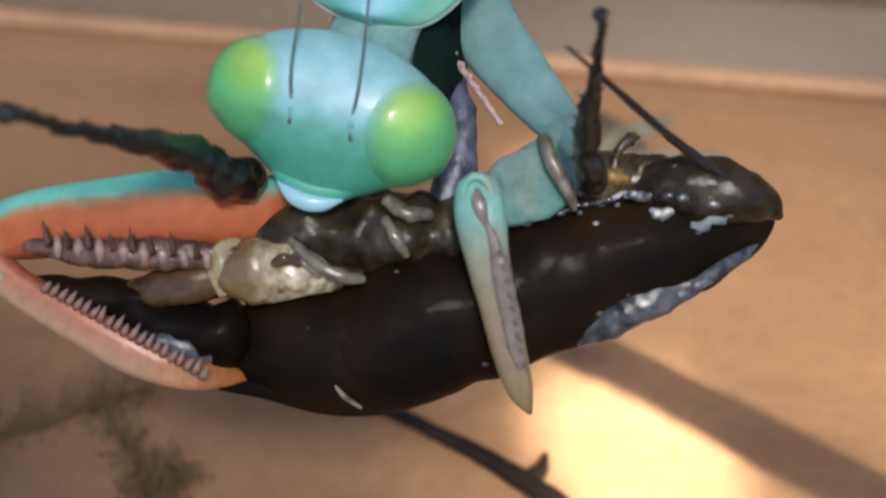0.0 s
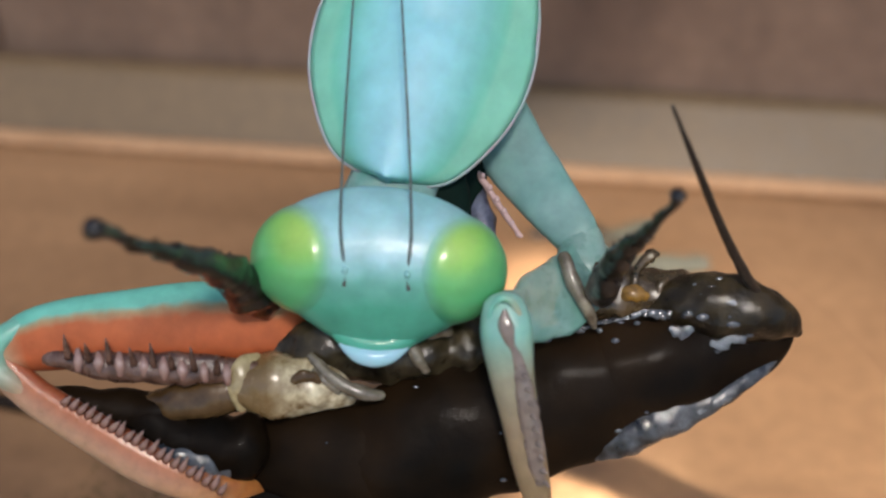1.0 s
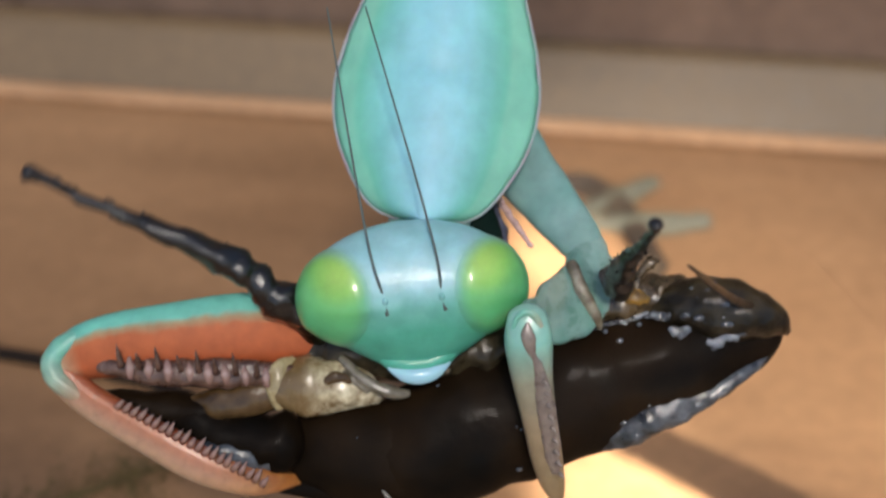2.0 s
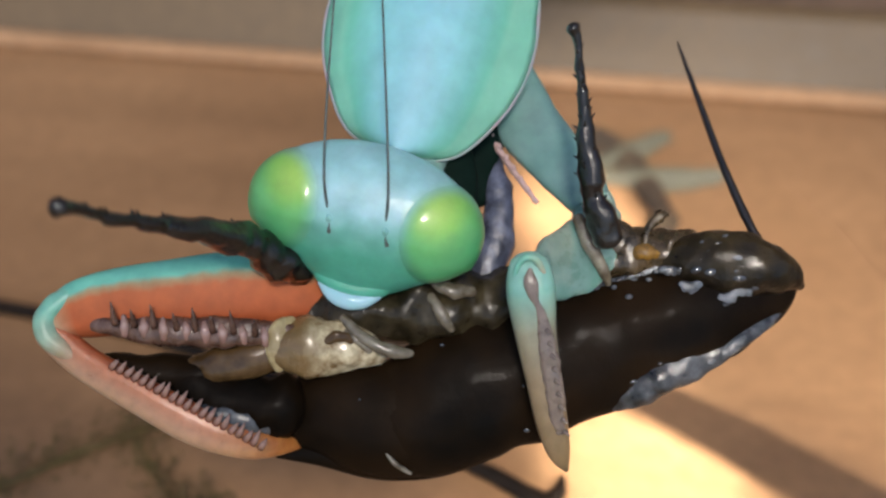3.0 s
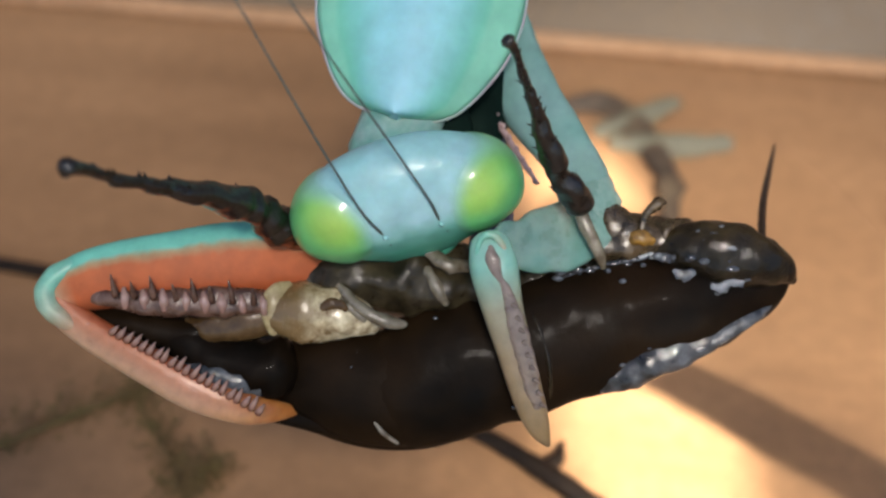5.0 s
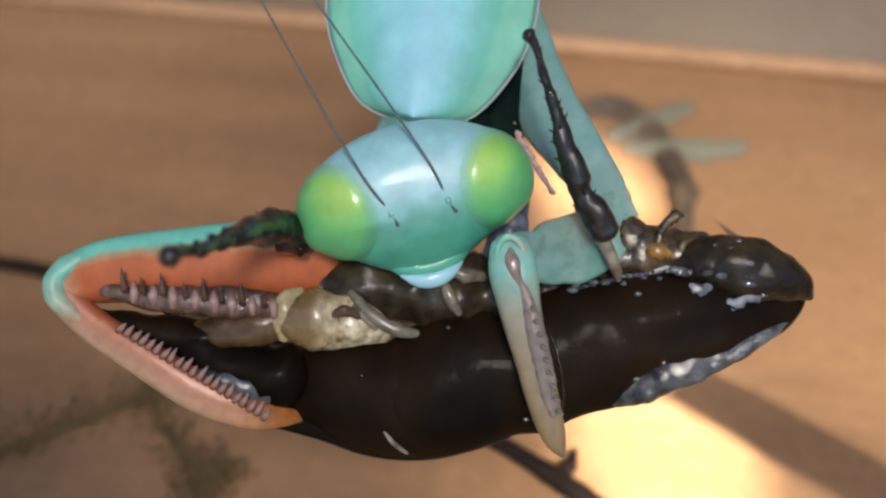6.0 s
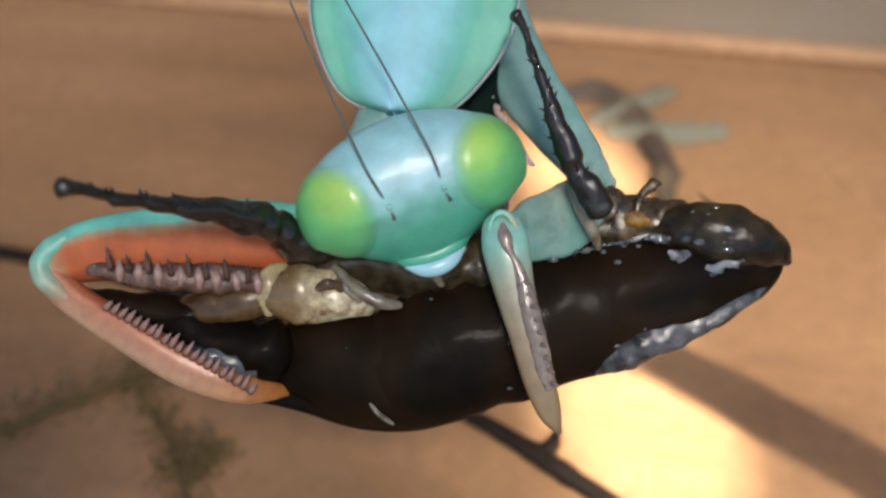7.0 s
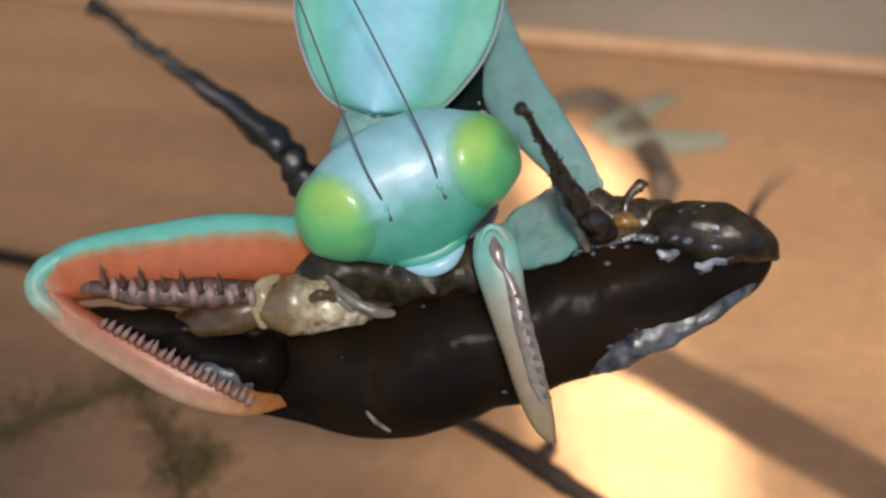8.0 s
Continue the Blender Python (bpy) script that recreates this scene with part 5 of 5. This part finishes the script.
    walk(open_shin, [
        (0.0, pose(-0.00001, 0.00000, -0.00030, 0.00, 4.03, 0.00)),
        (0.5, pose(-0.00002, 0.00000, -0.00034, 0.00, 4.68, 0.00)),
        (0.7, pose(-0.00002, 0.00000, -0.00043, 0.00, 5.85, 0.00)),
        (1.0, pose(-0.00001, 0.00000, -0.00031, 0.00, 4.23, 0.00)),
        (1.2, pose(-0.00001, 0.00000, -0.00031, 0.00, 4.23, 0.00)),
        (1.5, pose(-0.00001, 0.00000, -0.00026, 0.00, 3.58, 0.00)),
        (1.8, pose(-0.00001, 0.00000, -0.00024, 0.00, 3.25, 0.00)),
        (2.0, pose(-0.00001, 0.00000, -0.00028, 0.00, 3.77, 0.00)),
        (2.2, pose(-0.00002, 0.00000, -0.00035, 0.00, 4.75, 0.00)),
        (3.3, pose(-0.00001, 0.00000, -0.00028, 0.00, 3.77, 0.00)),
        (3.5, pose(-0.00000, 0.00000, -0.00012, 0.00, 1.69, 0.00)),
        (4.0, pose(-0.00000, 0.00000, -0.00010, 0.00, 1.30, 0.00)),
        (4.2, pose(-0.00000, 0.00000, -0.00013, 0.00, 1.82, 0.00)),
        (5.3, pose(-0.00000, 0.00000, -0.00010, 0.00, 1.30, 0.00)),
        (5.5, pose(-0.00000, 0.00000, -0.00010, 0.00, 1.30, 0.00)),
        (6.0, pose(-0.00001, 0.00000, -0.00021, 0.00, 2.86, 0.00)),
        (6.5, pose(-0.00001, 0.00000, -0.00019, 0.00, 2.60, 0.00)),
        (7.0, pose(-0.00001, 0.00000, -0.00021, 0.00, 2.86, 0.00)),
        (7.5, pose(-0.00001, 0.00000, -0.00023, 0.00, 3.19, 0.00)),
        (8.0, pose(-0.00001, 0.00000, -0.00021, 0.00, 2.86, 0.00)),
    ])
    walk(hooked_shin, [
        (0.0, pose(0.00045, -0.00013, -0.00013, 2.72, 3.70, 0.00)),
        (0.5, pose(0.00091, -0.00090, 0.00028, 17.66, 6.20, 0.00)),
        (1.0, pose(0.00066, -0.00048, 0.00037, 9.83, 5.09, 0.00)),
        (1.5, pose(0.00056, -0.00064, 0.00016, 12.88, 3.82, 0.00)),
        (2.0, pose(0.00098, -0.00094, 0.00063, 18.39, 7.03, 0.00)),
        (2.2, pose(0.00074, -0.00041, 0.00029, 8.42, 6.34, 0.00)),
        (3.3, pose(0.00091, -0.00072, 0.00054, 14.34, 7.67, 0.00)),
        (3.5, pose(0.00098, -0.00128, 0.00037, 24.53, 7.19, 0.00)),
        (4.0, pose(0.00011, -0.00045, -0.00008, 9.29, 2.57, 0.00)),
        (4.2, pose(-0.00031, -0.00101, -0.00004, 19.76, -1.36, 0.00)),
        (5.3, pose(-0.00042, 0.00007, -0.00017, -1.65, -1.39, 0.00)),
        (5.5, pose(-0.00032, 0.00025, -0.00034, -5.73, -2.27, 0.00)),
        (6.0, pose(-0.00025, -0.00007, -0.00004, 1.50, -0.89, 0.00)),
        (6.5, pose(0.00020, -0.00058, 0.00000, 11.79, 0.20, 0.00)),
        (7.0, pose(0.00027, 0.00018, -0.00051, -4.07, -0.54, 0.00)),
        (7.5, pose(0.00074, 0.00025, 0.00041, -5.73, 7.57, 0.00)),
        (8.0, pose(0.00032, 0.00013, -0.00077, -2.90, 0.23, 0.00)),
    ])
    walk(hooked_thigh, [
        (0.0, pose(0.00042, -0.00099, -0.00048, -1.75, -4.39, 8.08)),
        (0.5, pose(0.00106, -0.00219, -0.00082, -5.28, -7.86, 18.25)),
        (1.0, pose(0.00057, -0.00175, -0.00035, -4.70, -3.55, 13.47)),
        (1.5, pose(0.00068, -0.00174, -0.00055, -4.22, -5.22, 13.90)),
        (2.0, pose(0.00100, -0.00242, -0.00057, -6.63, -5.75, 19.46)),
        (2.2, pose(0.00064, -0.00168, -0.00050, -4.12, -4.83, 13.35)),
        (3.3, pose(0.00087, -0.00217, -0.00056, -5.74, -5.53, 17.38)),
        (3.5, pose(0.00131, -0.00246, -0.00096, -6.11, -9.29, 21.00)),
        (4.0, pose(0.00041, -0.00118, -0.00040, -2.65, -3.70, 9.29)),
        (4.2, pose(0.00045, -0.00147, -0.00031, -3.87, -3.10, 11.28)),
        (5.3, pose(-0.00014, -0.00014, 0.00034, -1.69, 2.75, 0.35)),
        (5.5, pose(-0.00016, 0.00017, 0.00031, -0.66, 2.62, -1.70)),
        (6.0, pose(-0.00006, -0.00050, 0.00025, -2.49, 1.96, 3.03)),
        (6.5, pose(0.00044, -0.00142, -0.00032, -3.67, -3.13, 10.87)),
        (7.0, pose(0.00019, -0.00027, -0.00032, 0.24, -2.74, 2.47)),
        (7.5, pose(0.00010, -0.00080, 0.00002, -2.66, -0.06, 5.65)),
        (8.0, pose(0.00041, -0.00029, -0.00069, 1.41, -5.98, 3.37)),
    ])
    walk(leg_a, [
        (0.0, pose(-0.00611, -0.00100, 0.00186, 163.63, -8.32, -116.23)),
        (0.3, pose(-0.00611, -0.00100, 0.00186, 163.24, -8.11, -115.09)),
        (0.5, pose(-0.00429, -0.00100, 0.00133, 168.19, -7.54, -122.12)),
        (0.6, pose(-0.00611, -0.00100, 0.00186, -160.96, 4.23, -102.06)),
        (0.7, pose(-0.00611, -0.00100, 0.00186, -166.60, 2.60, -100.80)),
        (0.8, pose(-0.00611, -0.00100, 0.00186, 118.26, -13.21, -97.00)),
        (1.0, pose(-0.00611, -0.00100, 0.00186, 142.13, -12.41, -105.45)),
        (1.2, pose(-0.00611, -0.00100, 0.00186, 143.69, -16.09, -110.67)),
        (1.3, pose(-0.00611, -0.00100, 0.00186, 148.81, -13.87, -111.60)),
        (1.4, pose(-0.00611, -0.00100, 0.00186, -162.93, 3.89, -102.44)),
        (1.5, pose(-0.00611, -0.00100, 0.00186, 175.74, -1.66, -111.24)),
        (1.6, pose(-0.00611, -0.00100, 0.00186, 167.36, -7.54, -120.32)),
        (1.8, pose(-0.00611, -0.00100, 0.00186, 171.18, -3.56, -111.83)),
        (2.0, pose(-0.00611, -0.00100, 0.00186, 169.90, -29.20, -159.95)),
        (2.2, pose(-0.00611, -0.00100, 0.00186, 164.84, -37.21, -155.86)),
        (3.3, pose(-0.00611, -0.00100, 0.00186, 176.70, -1.62, -116.18)),
        (3.5, pose(-0.00611, -0.00100, 0.00186, -179.08, 0.42, -114.27)),
        (3.7, pose(-0.00611, -0.00100, 0.00186, 141.69, -16.70, -109.99)),
        (3.8, pose(-0.00611, -0.00100, 0.00186, 153.15, -18.40, -121.95)),
        (4.0, pose(-0.00611, -0.00100, 0.00186, 164.66, -9.64, -121.39)),
        (4.2, pose(-0.00611, -0.00100, 0.00186, 153.56, -16.40, -119.58)),
        (5.3, pose(-0.00611, -0.00100, 0.00186, 168.49, -7.63, -123.10)),
        (5.5, pose(-0.00611, -0.00100, 0.00186, 165.26, -9.37, -121.74)),
        (5.9, pose(-0.00611, -0.00100, 0.00186, 160.07, -10.52, -116.72)),
        (6.0, pose(-0.00611, -0.00100, 0.00186, -163.83, 4.34, -104.63)),
        (6.3, pose(-0.00611, -0.00100, 0.00186, 145.86, -24.18, -121.13)),
        (6.5, pose(-0.00611, -0.00100, 0.00186, 157.44, -21.34, -131.22)),
        (6.7, pose(-0.00611, -0.00100, 0.00186, 154.75, -22.88, -129.51)),
        (7.0, pose(-0.00511, -0.00100, 0.00050, 169.70, -9.01, -130.77)),
        (7.1, pose(-0.00611, -0.00100, 0.00186, 158.84, -12.85, -119.88)),
        (7.3, pose(-0.00255, 0.00050, 0.00295, 124.48, -24.86, -106.11)),
        (7.5, pose(-0.00199, 0.00050, 0.00261, 118.49, -31.14, -105.68)),
        (7.8, pose(-0.00292, 0.00050, 0.00320, 121.48, -30.28, -107.16)),
        (8.0, pose(-0.00452, 0.00050, 0.00326, 164.46, -38.90, -156.11)),
    ])
    walk(leg_b, [
        (0.0, pose(0.00716, -0.00190, 0.00189, 90.24, -37.40, -90.15)),
        (0.5, pose(0.00719, -0.00190, 0.00304, 92.96, -35.65, -91.73)),
        (0.7, pose(0.00732, -0.00190, 0.00048, 103.75, -48.15, -100.33)),
        (0.8, pose(0.00747, -0.00190, 0.00167, 94.98, -33.99, -92.79)),
        (1.0, pose(0.00696, -0.00190, 0.00219, 56.35, -21.79, -76.12)),
        (1.2, pose(0.00725, -0.00190, 0.00237, 54.23, -18.76, -76.96)),
        (1.4, pose(0.00808, -0.00190, 0.00260, 72.04, -12.05, -86.13)),
        (1.5, pose(0.00781, -0.00190, 0.00277, 55.17, -8.10, -84.40)),
        (1.6, pose(0.00776, -0.00190, 0.00162, 78.27, -17.45, -86.44)),
        (1.8, pose(0.00737, -0.00190, 0.00238, 83.88, -33.35, -86.63)),
        (2.0, pose(0.00735, -0.00190, 0.00240, 74.71, -16.32, -85.61)),
        (2.2, pose(0.00794, -0.00190, 0.00304, 76.61, -33.31, -82.55)),
        (3.3, pose(0.00603, -0.00190, 0.00294, 131.50, -78.13, -130.89)),
        (3.5, pose(0.00603, -0.00190, 0.00392, 97.25, -43.86, -95.04)),
        (3.7, pose(0.00751, -0.00190, 0.00353, 94.32, -51.21, -93.37)),
        (3.8, pose(0.00656, -0.00190, 0.00265, 129.99, -65.14, -127.28)),
        (4.0, pose(0.00633, -0.00190, 0.00269, 128.95, -34.68, -114.70)),
        (4.2, pose(0.00586, -0.00190, 0.00345, 128.19, -36.85, -115.26)),
        (5.3, pose(0.00523, -0.00190, 0.00335, 129.19, -44.70, -119.84)),
        (5.5, pose(0.00543, -0.00190, 0.00311, 129.65, -42.26, -119.13)),
        (6.0, pose(0.00552, -0.00190, 0.00292, 148.43, -63.26, -145.47)),
        (6.3, pose(0.00540, -0.00190, 0.00319, 156.79, -69.20, -155.36)),
        (6.5, pose(0.00574, -0.00190, 0.00276, 158.88, -67.57, -157.32)),
        (7.0, pose(0.00618, -0.00190, 0.00260, 160.66, -65.61, -158.92)),
        (7.5, pose(0.00689, -0.00190, 0.00099, 132.28, -27.76, -112.95)),
        (8.0, pose(0.00690, -0.00190, 0.00145, 135.43, -33.61, -119.34)),
    ])
    walk(feeler, [
        (0.0, pose(0.01355, -0.00010, 0.00110, 142.06, -26.88, -142.06)),
        (0.3, pose(0.01355, -0.00010, 0.00110, 113.44, -17.42, -113.44)),
        (0.5, pose(0.01355, -0.00010, 0.00110, 113.08, -0.16, -113.08)),
        (0.7, pose(0.01355, -0.00010, 0.00110, 104.63, -27.03, -104.63)),
        (0.9, pose(0.01355, -0.00010, 0.00110, 127.20, -43.50, -127.20)),
        (1.0, pose(0.01355, -0.00010, 0.00110, 126.78, -42.58, -126.78)),
        (1.2, pose(0.01355, -0.00010, 0.00110, 97.32, -22.30, -97.32)),
        (1.3, pose(0.01355, -0.00010, 0.00110, 101.90, -30.35, -101.90)),
        (1.4, pose(0.01355, -0.00010, 0.00110, 106.31, -51.22, -106.31)),
        (1.5, pose(0.01355, -0.00010, 0.00110, 110.26, -52.75, -110.26)),
        (1.6, pose(0.01355, -0.00010, 0.00110, 103.13, -15.74, -103.13)),
        (1.8, pose(0.01355, -0.00010, 0.00110, 117.91, -11.35, -117.91)),
        (2.0, pose(0.01355, -0.00010, 0.00110, 116.62, -11.09, -116.62)),
        (2.2, pose(0.01355, -0.00010, 0.00110, 115.74, -10.22, -115.74)),
        (2.7, pose(0.01355, -0.00010, 0.00110, 131.55, -50.94, -131.55)),
        (3.0, pose(0.01355, -0.00010, 0.00110, -129.41, -65.47, 129.41)),
        (3.3, pose(0.01355, -0.00010, 0.00110, -94.95, -23.77, 94.95)),
        (3.5, pose(0.01355, -0.00010, 0.00110, -81.26, -10.18, 81.26)),
        (3.6, pose(0.01355, -0.00010, 0.00110, -99.37, -32.09, 99.37)),
        (3.8, pose(0.01355, -0.00010, 0.00110, -93.01, -11.87, 93.01)),
        (4.0, pose(0.01355, -0.00010, 0.00110, -64.02, -4.92, 64.02)),
        (4.2, pose(0.01355, -0.00010, 0.00110, -93.01, -11.87, 93.01)),
        (5.3, pose(0.01355, -0.00010, 0.00110, -68.04, -33.02, 68.04)),
        (5.5, pose(0.01355, -0.00010, 0.00110, -93.01, -11.87, 93.01)),
        (5.8, pose(0.01355, -0.00010, 0.00110, -66.77, -2.59, 66.77)),
        (6.0, pose(0.01355, -0.00010, 0.00110, -93.01, -11.87, 93.01)),
        (6.1, pose(0.01355, -0.00010, 0.00110, -118.26, -39.27, 118.26)),
        (6.2, pose(0.01355, -0.00010, 0.00110, -67.72, -14.18, 67.72)),
        (6.4, pose(0.01355, -0.00010, 0.00110, -93.01, -11.87, 93.01)),
        (7.0, pose(0.01355, -0.00010, 0.00110, -93.01, -11.87, 93.01)),
        (7.1, pose(0.01355, -0.00010, 0.00110, -148.89, -58.63, 148.89)),
        (7.3, pose(0.01355, -0.00010, 0.00110, -157.90, -59.55, 157.90)),
        (7.5, pose(0.01355, -0.00010, 0.00110, -93.01, -11.87, 93.01)),
        (7.9, pose(0.01355, -0.00010, 0.00110, -93.01, -11.87, 93.01)),
        (8.0, pose(0.01355, -0.00010, 0.00110, -65.81, -17.74, 65.81)),
    ])


motions()
